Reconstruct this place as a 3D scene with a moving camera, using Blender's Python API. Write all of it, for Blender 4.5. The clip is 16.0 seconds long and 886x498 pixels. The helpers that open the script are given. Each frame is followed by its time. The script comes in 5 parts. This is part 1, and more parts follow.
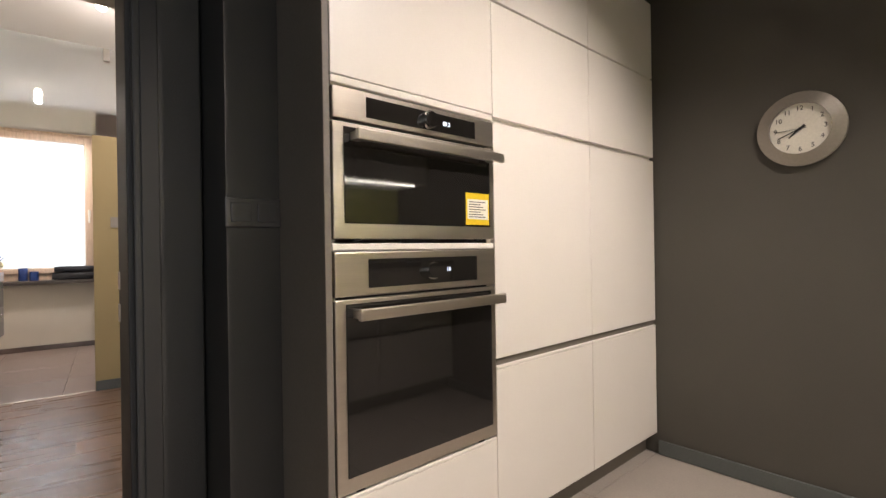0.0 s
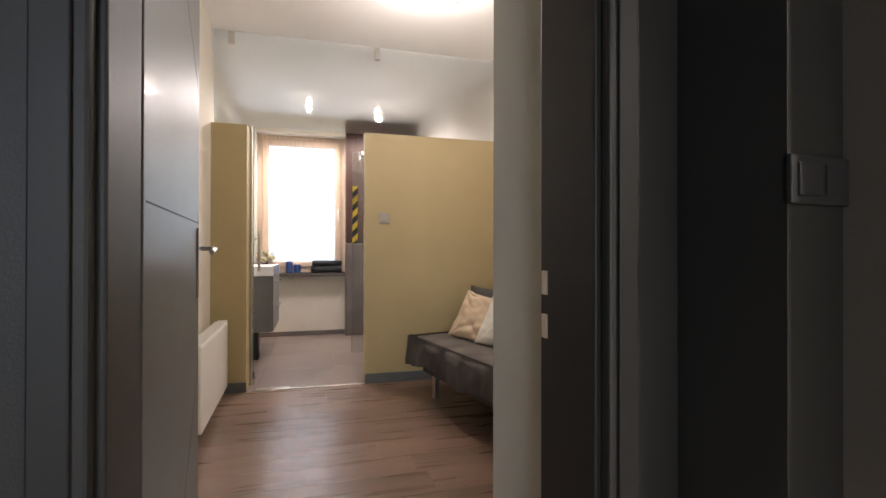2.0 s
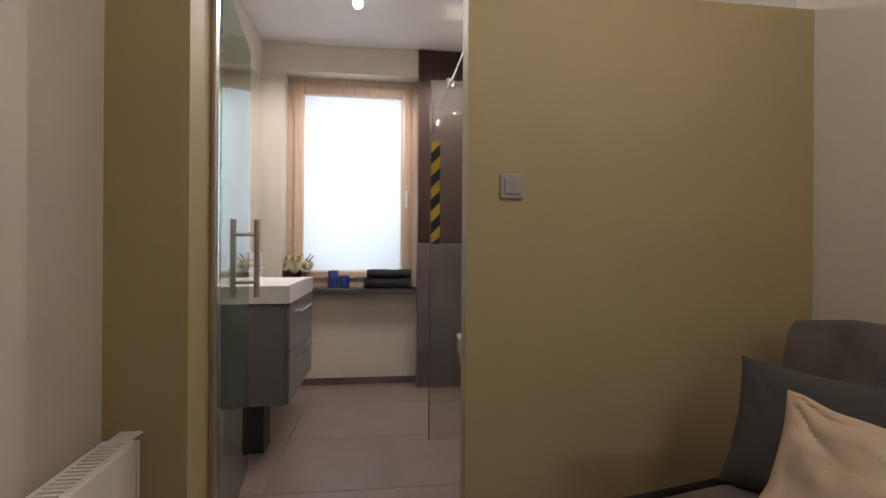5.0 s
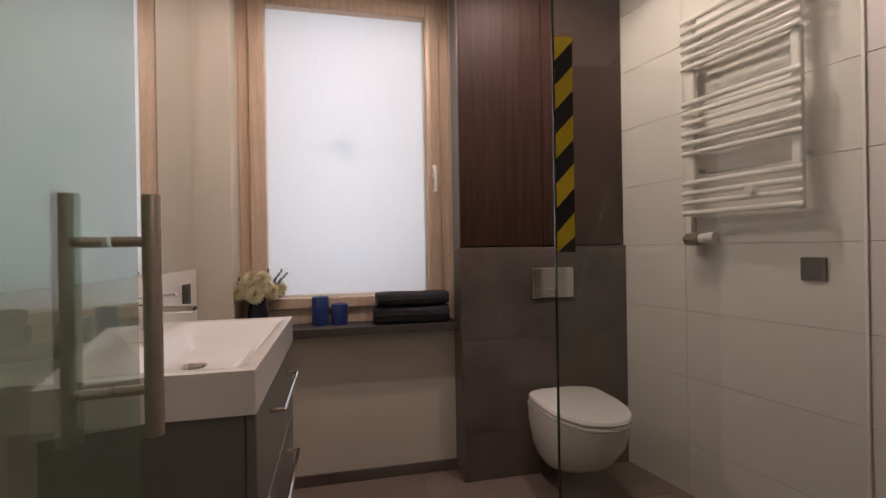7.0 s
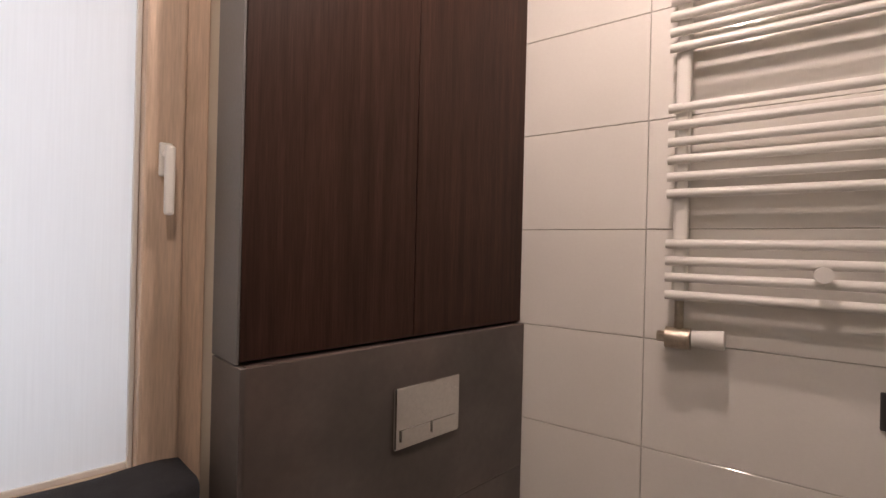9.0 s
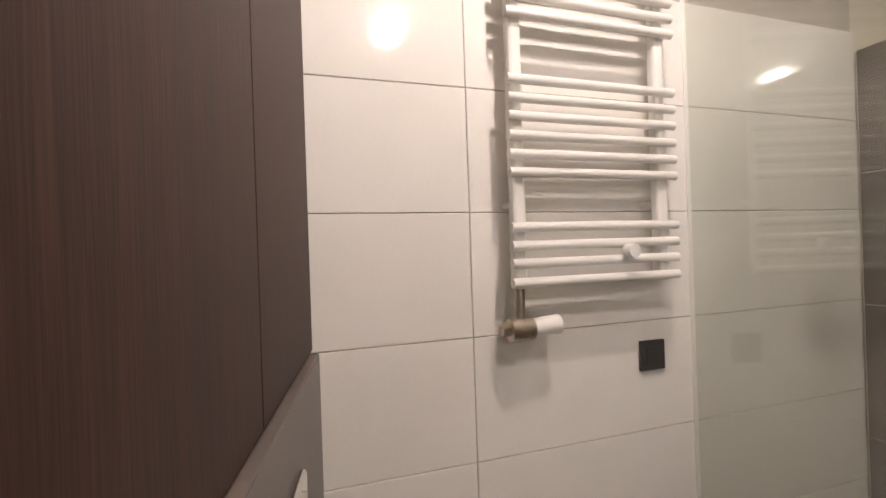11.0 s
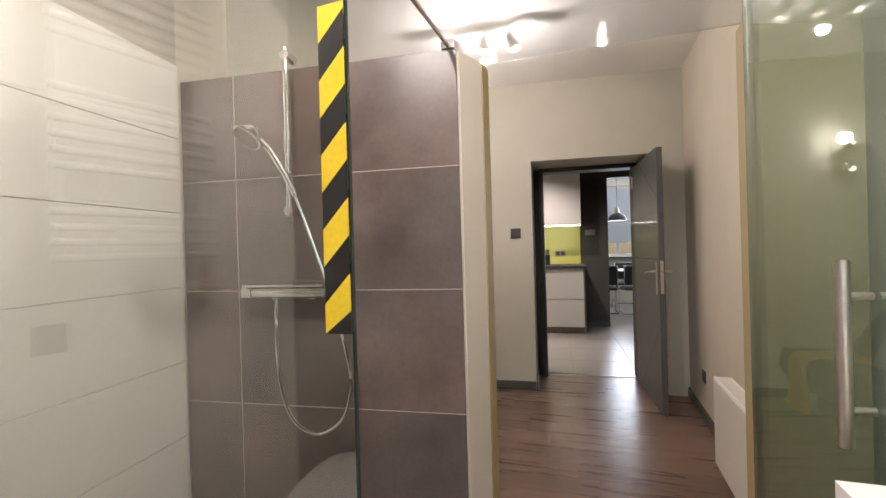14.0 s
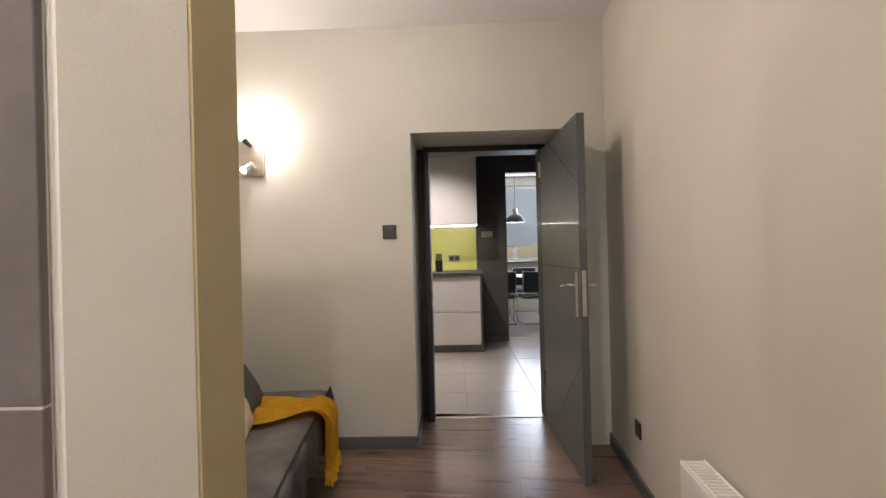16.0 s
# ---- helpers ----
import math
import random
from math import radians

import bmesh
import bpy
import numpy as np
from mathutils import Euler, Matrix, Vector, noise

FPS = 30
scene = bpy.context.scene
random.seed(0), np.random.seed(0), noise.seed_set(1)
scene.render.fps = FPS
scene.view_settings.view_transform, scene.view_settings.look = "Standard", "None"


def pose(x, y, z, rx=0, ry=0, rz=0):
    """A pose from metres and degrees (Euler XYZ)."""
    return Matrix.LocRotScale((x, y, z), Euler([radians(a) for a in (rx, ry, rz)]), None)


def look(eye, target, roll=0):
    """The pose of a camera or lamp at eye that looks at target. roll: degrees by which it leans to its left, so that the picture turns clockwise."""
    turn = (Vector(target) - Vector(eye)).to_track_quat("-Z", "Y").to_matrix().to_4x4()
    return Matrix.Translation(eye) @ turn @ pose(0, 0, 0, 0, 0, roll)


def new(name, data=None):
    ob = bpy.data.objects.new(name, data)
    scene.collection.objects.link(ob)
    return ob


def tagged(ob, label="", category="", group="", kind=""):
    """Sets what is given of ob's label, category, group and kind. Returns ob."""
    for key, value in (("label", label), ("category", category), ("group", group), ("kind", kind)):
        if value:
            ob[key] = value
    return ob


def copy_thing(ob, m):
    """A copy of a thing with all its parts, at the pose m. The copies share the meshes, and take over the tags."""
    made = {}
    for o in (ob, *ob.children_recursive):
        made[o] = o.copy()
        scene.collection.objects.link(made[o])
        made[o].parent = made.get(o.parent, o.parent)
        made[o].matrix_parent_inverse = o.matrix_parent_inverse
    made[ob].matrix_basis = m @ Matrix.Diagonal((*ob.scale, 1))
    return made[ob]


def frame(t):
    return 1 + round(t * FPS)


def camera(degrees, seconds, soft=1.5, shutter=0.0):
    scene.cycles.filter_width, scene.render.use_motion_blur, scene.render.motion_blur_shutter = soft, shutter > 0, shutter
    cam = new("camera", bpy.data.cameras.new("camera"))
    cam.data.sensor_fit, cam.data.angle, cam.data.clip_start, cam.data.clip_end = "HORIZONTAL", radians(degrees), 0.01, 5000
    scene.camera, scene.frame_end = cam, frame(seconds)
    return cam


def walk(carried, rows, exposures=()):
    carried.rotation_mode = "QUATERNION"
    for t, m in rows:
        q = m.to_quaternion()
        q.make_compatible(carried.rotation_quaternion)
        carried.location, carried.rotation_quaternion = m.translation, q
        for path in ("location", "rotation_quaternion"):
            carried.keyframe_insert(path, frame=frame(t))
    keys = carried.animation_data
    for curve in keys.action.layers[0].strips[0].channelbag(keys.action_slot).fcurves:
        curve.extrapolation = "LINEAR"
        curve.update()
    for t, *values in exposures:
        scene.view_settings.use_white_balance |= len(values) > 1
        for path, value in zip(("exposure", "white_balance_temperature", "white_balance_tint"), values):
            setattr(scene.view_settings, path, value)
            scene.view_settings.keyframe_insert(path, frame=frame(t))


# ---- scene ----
cam = camera(87.0, 16.0)
PATH = [
    (0, (0.107, -4.49, 1.05), (1.267, -2.861, 1.05), -0.9),
    (0.5, (-0.072, -4.388, 1.057), (0.874, -2.627, 1.062), -0.6),
    (1, (-0.24, -4.245, 1.061), (0.513, -2.392, 1.068), -0.4),
    (1.5, (-0.34, -4.018, 1.058), (0.286, -2.118, 1.072), -0.1),
    (2, (-0.388, -3.704, 1.04), (0.146, -1.777, 1.049), 0.1),
    (2.5, (-0.378, -3.358, 1.01), (0.063, -1.407, 1.024), -0),
    (3, (-0.355, -2.999, 1.032), (0.032, -1.037, 1.032), 0.1),
    (3.5, (-0.332, -2.677, 1.033), (0.088, -0.721, 1.034), 0.1),
    (4, (-0.324, -2.295, 1.058), (0.166, -0.356, 1.07), 0.1),
    (4.5, (-0.272, -1.924, 1.076), (0.121, 0.037, 1.076), 0.1),
    (5, (-0.272, -1.518, 1.09), (-0.02, 0.466, 1.09), 0.4),
    (5.2, (-0.27, -1.338, 1.097), (-0.06, 0.651, 1.098), 0.6),
    (7.3, (-0.627, 0.183, 1.151), (-0.091, 2.11, 1.151), -0.9),
    (7.5, (-0.64, 0.333, 1.173), (0.002, 2.227, 1.173), 0.1),
    (8, (-0.624, 0.624, 1.254), (0.249, 2.423, 1.254), 0.4),
    (8.5, (-0.471, 0.911, 1.343), (0.647, 2.569, 1.343), -0.1),
    (8.6, (-0.43, 0.95, 1.363), (0.723, 2.584, 1.364), -0.8),
    (8.7, (-0.407, 1.025, 1.367), (0.805, 2.616, 1.367), -0.3),
    (10.8, (-0.121, 2.002, 1.343), (1.876, 1.903, 1.343), -1.8),
    (11, (-0.145, 2.022, 1.349), (1.832, 1.72, 1.349), -1.9),
    (11.5, (-0.304, 2.052, 1.319), (1.588, 1.403, 1.319), -2.1),
    (12, (-0.383, 2.065, 1.257), (1.324, 1.024, 1.257), -2.0),
    (12.5, (-0.425, 2.066, 1.249), (1.073, 0.741, 1.248), -2.0),
    (13, (-0.427, 2.058, 1.235), (0.841, 0.511, 1.236), -1.6),
    (13.5, (-0.436, 1.974, 1.23), (0.539, 0.228, 1.227), -1.6),
    (14, (-0.431, 1.841, 1.264), (0.23, -0.047, 1.26), -1.6),
    (14.5, (-0.416, 1.679, 1.299), (0.043, -0.267, 1.296), -1.6),
    (15, (-0.407, 1.372, 1.297), (-0.085, -0.601, 1.296), -1.6),
    (15.5, (-0.39, 1.0, 1.273), (-0.138, -0.984, 1.275), -1.4),
    (16, (-0.38, 0.645, 1.258), (-0.133, -1.340, 1.258), -1.4),
]
EXPOSURES = [(0, 0.05, 6400, 14), (2, 0.25, 6150, 14), (3.5, -0.15, 6150, 14), (4.5, -0.65, 6200, 15), (5.2, -0.8, 6150, 16), (7.3, -1.47, 6950, 25), (8.7, -1.42, 7000, 25), (10.8, -0.75, 6500, 17), (12.5, -0.7, 6450, 16), (14.5, 0.05, 6150, 14), (16, 0.0, 6100, 14)]
walk(cam, [(t, look(eye, target, roll)) for t, eye, target, roll in PATH], EXPOSURES)


# ---- light ----
world = bpy.data.worlds.new("world")
scene.world = world
world.use_nodes = True
wn = world.node_tree
sky = wn.nodes.new("ShaderNodeTexSky")
sky.sky_type = "NISHITA"
sky.sun_disc = False
sky.sun_elevation, sky.sun_rotation = radians(35), radians(140)
wn.links.new(sky.outputs[0], wn.nodes["Background"].inputs[0])
wn.nodes["Background"].inputs[1].default_value = 0.08

WARM = (1.0, 0.875, 0.775)
NEUTRAL = (1.0, 0.90, 0.78)
DAY = (0.84, 0.92, 1.0)


def area_lamp(name, m, sx, sy, watts, color):
    data = bpy.data.lights.new(name, "AREA")
    data.shape, data.size, data.size_y, data.energy, data.color = "RECTANGLE", sx, sy, watts, color
    ob = new(name, data)
    ob.matrix_world = m
    return ob


def spot_lamp(name, eye, target, watts, color, angle=110, blend=0.8, radius=0.03):
    data = bpy.data.lights.new(name, "SPOT")
    data.energy, data.color, data.spot_size, data.spot_blend, data.shadow_soft_size = watts, color, radians(angle), blend, radius
    ob = new(name, data)
    ob.matrix_world = look(eye, target)
    return ob


def bulb_lamp(name, eye, watts, color, radius=0.05):
    data = bpy.data.lights.new(name, "POINT")
    data.energy, data.color, data.shadow_soft_size = watts, color, radius
    ob = new(name, data)
    ob.location = eye
    return ob


# daylight behind the bathroom blind and the dining room window
area_lamp("daylight_bathroom", look((-0.55, 2.72, 1.65), (-0.55, 0, 1.65)), 0.95, 1.6, 24, DAY)
area_lamp("daylight_dining", look((-1.3, -8.85, 1.7), (-1.3, 0, 1.5)), 2.0, 1.5, 130, DAY)
# bedroom: three spots at the ceiling and a wall lamp by the door
bulb_lamp("bedroom_spots", (0.27, -1.05, 2.41), 24, WARM, 0.025)
bulb_lamp("wall_lamp_light", (1.12, -2.06, 2.01), 10.5, WARM, 0.04)
# bathroom ceiling spots
spot_lamp("bathroom_spot_a", (-0.44, 1.40, 2.535), (-0.44, 1.40, 0), 64, WARM, 168, 0.35, 0.022)
spot_lamp("bathroom_spot_b", (0.30, 1.55, 2.535), (0.30, 1.55, 0), 72, WARM, 168, 0.35, 0.022)
# kitchen: unseen fill spots, added beside the strip under the wall cupboards
spot_lamp("kitchen_fill_a", (1.45, -4.75, 2.64), (1.3, -3.5, 0.4), 225, WARM, 90, 0.9, 0.03)
spot_lamp("kitchen_fill_b", (0.50, -4.30, 2.64), (0.35, -4.95, 0.5), 135, WARM, 100, 0.9, 0.03)

# ---- materials ----


def material(name, color, rough=0.6, metal=0.0, vary=0.08, scale=6.0, fine=0.05, fine_scale=120.0, bump=0.05, rough_vary=0.02,
             coat=0.0, stretch=(1, 1, 1), per_piece=0.0, tint=None, tint_amount=0.0, tint_scale=2.0, spec=0.5):
    m = bpy.data.materials.new(name)
    m.use_nodes = True
    nt = m.node_tree
    N, L = nt.nodes, nt.links
    b = N["Principled BSDF"]
    tc = N.new("ShaderNodeTexCoord")
    mp = N.new("ShaderNodeMapping")
    mp.inputs["Scale"].default_value = stretch
    L.new(tc.outputs["Object"], mp.inputs[0])
    big, small = N.new("ShaderNodeTexNoise"), N.new("ShaderNodeTexNoise")
    big.inputs["Scale"].default_value, big.inputs["Detail"].default_value = scale, 4
    small.inputs["Scale"].default_value, small.inputs["Detail"].default_value = fine_scale, 2
    vec = mp.outputs[0]
    if per_piece > 0:
        info = N.new("ShaderNodeObjectInfo")
        add = N.new("ShaderNodeVectorMath")
        add.operation = "MULTIPLY_ADD"
        comb = N.new("ShaderNodeCombineXYZ")
        for i in range(3):
            L.new(info.outputs["Random"], comb.inputs[i])
        L.new(comb.outputs[0], add.inputs[0])
        add.inputs[1].default_value = (37, 53, 71)
        L.new(vec, add.inputs[2])
        vec = add.outputs[0]
    L.new(vec, big.inputs["Vector"])
    L.new(vec, small.inputs["Vector"])
    ramp = N.new("ShaderNodeMapRange")
    ramp.inputs["From Min"].default_value, ramp.inputs["From Max"].default_value = 0.3, 0.7
    ramp.inputs["To Min"].default_value, ramp.inputs["To Max"].default_value = 1 - vary, 1 + vary
    L.new(big.outputs["Fac"], ramp.inputs["Value"])
    ramp2 = N.new("ShaderNodeMapRange")
    ramp2.inputs["From Min"].default_value, ramp2.inputs["From Max"].default_value = 0.3, 0.7
    ramp2.inputs["To Min"].default_value, ramp2.inputs["To Max"].default_value = 1 - fine, 1 + fine
    L.new(small.outputs["Fac"], ramp2.inputs["Value"])
    mul = N.new("ShaderNodeMath")
    mul.operation = "MULTIPLY"
    L.new(ramp.outputs[0], mul.inputs[0])
    L.new(ramp2.outputs[0], mul.inputs[1])
    fac = mul.outputs[0]
    if per_piece > 0:
        pr = N.new("ShaderNodeMapRange")
        pr.inputs["To Min"].default_value, pr.inputs["To Max"].default_value = 1 - per_piece, 1 + per_piece
        L.new(info.outputs["Random"], pr.inputs["Value"])
        m3 = N.new("ShaderNodeMath")
        m3.operation = "MULTIPLY"
        L.new(fac, m3.inputs[0])
        L.new(pr.outputs[0], m3.inputs[1])
        fac = m3.outputs[0]
    col = N.new("ShaderNodeVectorMath")
    col.operation = "SCALE"
    col.inputs[0].default_value = color[:3]
    if tint:
        tn = N.new("ShaderNodeTexNoise")
        tn.inputs["Scale"].default_value, tn.inputs["Detail"].default_value = tint_scale, 3
        L.new(vec, tn.inputs["Vector"])
        tr = N.new("ShaderNodeMapRange")
        tr.interpolation_type = "SMOOTHSTEP"
        tr.inputs["From Min"].default_value, tr.inputs["From Max"].default_value = 0.35, 0.75
        tr.inputs["To Max"].default_value = tint_amount
        L.new(tn.outputs["Fac"], tr.inputs["Value"])
        mix = N.new("ShaderNodeMix")
        mix.data_type = "RGBA"
        mix.inputs["A"].default_value, mix.inputs["B"].default_value = (*color[:3], 1), (*tint, 1)
        L.new(tr.outputs[0], mix.inputs["Factor"])
        L.new(mix.outputs["Result"], col.inputs[0])
    L.new(fac, col.inputs["Scale"])
    L.new(col.outputs[0], b.inputs["Base Color"])
    rr = N.new("ShaderNodeMapRange")
    rr.inputs["From Min"].default_value, rr.inputs["From Max"].default_value = 0.3, 0.7
    rr.inputs["To Min"].default_value, rr.inputs["To Max"].default_value = max(0.02, rough - rough_vary), min(1, rough + rough_vary)
    L.new(big.outputs["Fac"], rr.inputs["Value"])
    L.new(rr.outputs[0], b.inputs["Roughness"])
    b.inputs["Metallic"].default_value = metal
    b.inputs["Coat Weight"].default_value = coat
    b.inputs["Specular IOR Level"].default_value = spec
    if bump:
        bp = N.new("ShaderNodeBump")
        bp.inputs["Strength"].default_value, bp.inputs["Distance"].default_value = bump, 0.004
        L.new(small.outputs["Fac"], bp.inputs["Height"])
        L.new(bp.outputs[0], b.inputs["Normal"])
    return m


def glass(name, color, rough, opacity, reflect=0.10):
    """A sheet of glass: mostly clear, with a tint and a mirror-like reflection that grows at grazing angles."""
    m = bpy.data.materials.new(name)
    m.use_nodes = True
    N, L = m.node_tree.nodes, m.node_tree.links
    N.remove(N["Principled BSDF"])
    tr, gl, df = N.new("ShaderNodeBsdfTransparent"), N.new("ShaderNodeBsdfGlossy"), N.new("ShaderNodeBsdfTranslucent")
    tr.inputs[0].default_value = (*color, 1)
    gl.inputs["Roughness"].default_value = rough
    df.inputs[0].default_value = (*color, 1)
    lw = N.new("ShaderNodeLayerWeight")
    lw.inputs[0].default_value = 0.5
    fr = N.new("ShaderNodeMath")
    fr.operation = "POWER"
    fr.inputs[1].default_value = 4.0
    L.new(lw.outputs["Facing"], fr.inputs[0])
    sc = N.new("ShaderNodeMath")
    sc.operation = "MULTIPLY_ADD"
    sc.inputs[1].default_value, sc.inputs[2].default_value = 0.8, reflect
    L.new(fr.outputs[0], sc.inputs[0])
    a, c = N.new("ShaderNodeMixShader"), N.new("ShaderNodeMixShader")
    a.inputs[0].default_value = opacity
    L.new(tr.outputs[0], a.inputs[1])
    L.new(df.outputs[0], a.inputs[2])
    L.new(sc.outputs[0], c.inputs[0])
    L.new(a.outputs[0], c.inputs[1])
    L.new(gl.outputs[0], c.inputs[2])
    L.new(c.outputs[0], N["Material Output"].inputs[0])
    return m


def hazy_glass(name, color, haze, spread, reflect):
    """Clear glass with a rough refraction that blurs part of what is behind it."""
    m = bpy.data.materials.new(name)
    m.use_nodes = True
    N, L = m.node_tree.nodes, m.node_tree.links
    N.remove(N["Principled BSDF"])
    tr, rf, gl = N.new("ShaderNodeBsdfTransparent"), N.new("ShaderNodeBsdfRefraction"), N.new("ShaderNodeBsdfGlossy")
    tr.inputs[0].default_value = rf.inputs["Color"].default_value = (*color, 1)
    rf.inputs["IOR"].default_value, rf.inputs["Roughness"].default_value = 1.02, spread
    gl.inputs["Roughness"].default_value = 0.02
    a, c = N.new("ShaderNodeMixShader"), N.new("ShaderNodeMixShader")
    a.inputs[0].default_value, c.inputs[0].default_value = haze, reflect
    L.new(tr.outputs[0], a.inputs[1])
    L.new(rf.outputs[0], a.inputs[2])
    L.new(a.outputs[0], c.inputs[1])
    L.new(gl.outputs[0], c.inputs[2])
    L.new(c.outputs[0], N["Material Output"].inputs[0])
    return m


def glow(name, color, strength):
    m = bpy.data.materials.new(name)
    m.use_nodes = True
    b = m.node_tree.nodes["Principled BSDF"]
    b.inputs["Base Color"].default_value = (*color, 1)
    b.inputs["Emission Color"].default_value = (*color, 1)
    b.inputs["Emission Strength"].default_value = strength
    return m


def fabric_blind(name, color):
    m = bpy.data.materials.new(name)
    m.use_nodes = True
    N, L = m.node_tree.nodes, m.node_tree.links
    N.remove(N["Principled BSDF"])
    tl, df, mx = N.new("ShaderNodeBsdfTranslucent"), N.new("ShaderNodeBsdfDiffuse"), N.new("ShaderNodeMixShader")
    tc, mp, ns = N.new("ShaderNodeTexCoord"), N.new("ShaderNodeMapping"), N.new("ShaderNodeTexNoise")
    mp.inputs["Scale"].default_value = (260, 260, 6)
    L.new(tc.outputs["Object"], mp.inputs[0])
    L.new(mp.outputs[0], ns.inputs["Vector"])
    ns.inputs["Scale"].default_value = 1.0
    mr = N.new("ShaderNodeMapRange")
    mr.inputs["To Min"].default_value, mr.inputs["To Max"].default_value = 0.93, 1.05
    L.new(ns.outputs["Fac"], mr.inputs["Value"])
    col = N.new("ShaderNodeVectorMath")
    col.operation = "SCALE"
    col.inputs[0].default_value = color
    L.new(mr.outputs[0], col.inputs["Scale"])
    L.new(col.outputs[0], tl.inputs[0])
    df.inputs[0].default_value = (*color, 1)
    mx.inputs[0].default_value = 0.3
    L.new(tl.outputs[0], mx.inputs[1])
    L.new(df.outputs[0], mx.inputs[2])
    L.new(mx.outputs[0], N["Material Output"].inputs[0])
    return m


PLASTER = material("beige_wall_paint", (0.64, 0.59, 0.50), 0.75, vary=0.03, scale=3, fine=0.02, fine_scale=220, bump=0.12)
PLASTER_DOOR = material("pale_sage_paint", (0.60, 0.58, 0.50), 0.75, vary=0.03, scale=3, fine=0.02, fine_scale=220, bump=0.12)
WHITE_PAINT = material("white_ceiling_paint", (0.82, 0.81, 0.79), 0.8, vary=0.02, scale=2, fine=0.015, fine_scale=200, bump=0.08)
OLIVE = material("olive_paint", (0.38, 0.30, 0.150), 0.65, vary=0.035, scale=3, fine=0.025, fine_scale=240, bump=0.12)
DARK_PAINT = material("charcoal_paint", (0.033, 0.032, 0.029), 0.55, vary=0.06, scale=3, fine=0.03, fine_scale=240, bump=0.12)
TAUPE_PAINT = material("dark_taupe_paint", (0.080, 0.074, 0.062), 0.6, vary=0.05, scale=3, fine=0.03, fine_scale=240, bump=0.12)
BLACK_PAINT = material("black_ceiling_paint", (0.03, 0.03, 0.03), 0.6, vary=0.06, bump=0.08)
DOOR_GREY = material("anthracite_lacquer", (0.085, 0.088, 0.086), 0.48, vary=0.05, scale=4, fine=0.03, bump=0.04, coat=0.1)
# door grey darkened for the frame: the unlit jamb's shade is in the colour
FRAME_SHADED = material("shaded_frame_lacquer", (0.024, 0.023, 0.021), 0.55, vary=0.05, scale=4, fine=0.03, bump=0.04)
GROOVE = material("groove_shadow_grey", (0.05, 0.05, 0.05), 0.9, bump=0.0, spec=0.1)
BASE_GREY = material("grey_baseboard", (0.10, 0.11, 0.105), 0.45, vary=0.06, bump=0.04)
LAMINATE = material("dark_oak_laminate", (0.215, 0.138, 0.100), 0.29, rough_vary=0.03, vary=0.13, scale=2.0, fine=0.08, fine_scale=30, bump=0.015, stretch=(0.8, 9, 9), per_piece=0.20, spec=0.5, tint=(0.11, 0.066, 0.048), tint_amount=0.45, tint_scale=1.2)
BATH_FLOOR = material("brown_grey_floor_tile", (0.24, 0.188, 0.165), 0.34, rough_vary=0.02, vary=0.10, scale=3.5, fine=0.06, bump=0.08, per_piece=0.06, tint=(0.26, 0.19, 0.16), tint_amount=0.35)
KITCHEN_FLOOR = material("greige_floor_tile", (0.36, 0.32, 0.28), 0.28, rough_vary=0.0, vary=0.07, scale=3.5, fine=0.05, bump=0.05, per_piece=0.05)
GROUT = material("grey_grout", (0.30, 0.28, 0.26), 0.9, bump=0.2)
GROUT_LIGHT = material("light_joint", (0.50, 0.45, 0.40), 0.9, bump=0.1)
DARK_TILE = material("rusty_slate_tile", (0.112, 0.096, 0.088), 0.34, vary=0.34, scale=3.2, fine=0.06, fine_scale=60, bump=0.012, per_piece=0.07,
                     tint=(0.18, 0.122, 0.10), tint_amount=0.6, tint_scale=1.5)
WHITE_TILE = material("white_glazed_tile", (0.80, 0.77, 0.72), 0.10, vary=0.015, fine=0.01, bump=0.012, rough_vary=0.03, per_piece=0.012)
WOOD_DARK = material("dark_wenge_veneer", (0.042, 0.020, 0.014), 0.5, vary=0.35, scale=5, fine=0.22, fine_scale=34, bump=0.06, stretch=(9, 9, 0.35), spec=0.2)
STEEL = material("brushed_steel", (0.60, 0.55, 0.48), 0.33, 1.0, vary=0.05, scale=4, fine=0.05, fine_scale=90, bump=0.03, stretch=(0.3, 4, 12))
CHROME = material("chrome", (0.75, 0.74, 0.72), 0.08, 1.0, vary=0.02, bump=0.0, rough_vary=0.03)
NICKEL = material("aged_nickel", (0.48, 0.42, 0.34), 0.35, 1.0, vary=0.2, scale=40, bump=0.1)
BLACK_GLASS = material("black_oven_glass", (0.012, 0.011, 0.010), 0.05, vary=0.02, bump=0.0, rough_vary=0.02, spec=0.6)
BLACK = material("matt_black", (0.018, 0.018, 0.018), 0.45, bump=0.03)
WHITE_LACQUER = material("cream_white_lacquer", (0.78, 0.74, 0.68), 0.36, vary=0.01, fine=0.008, bump=0.006, rough_vary=0.01)
WHITE_ENAMEL = material("white_enamel", (0.80, 0.78, 0.73), 0.30, vary=0.01, fine=0.008, bump=0.006, rough_vary=0.01)
CERAMIC = material("white_ceramic", (0.83, 0.82, 0.80), 0.07, vary=0.01, fine=0.005, bump=0.0, rough_vary=0.02)
PANEL_BROWN = material("taupe_end_panel", (0.17, 0.15, 0.125), 0.5, vary=0.04, bump=0.04)
WORKTOP = material("dark_speckled_stone", (0.075, 0.066, 0.062), 0.6, vary=0.3, scale=70, fine=0.3, fine_scale=220, bump=0.05, spec=0.25)
VANITY_GREY = material("grey_vanity_front", (0.16, 0.155, 0.15), 0.35, vary=0.05, bump=0.02)
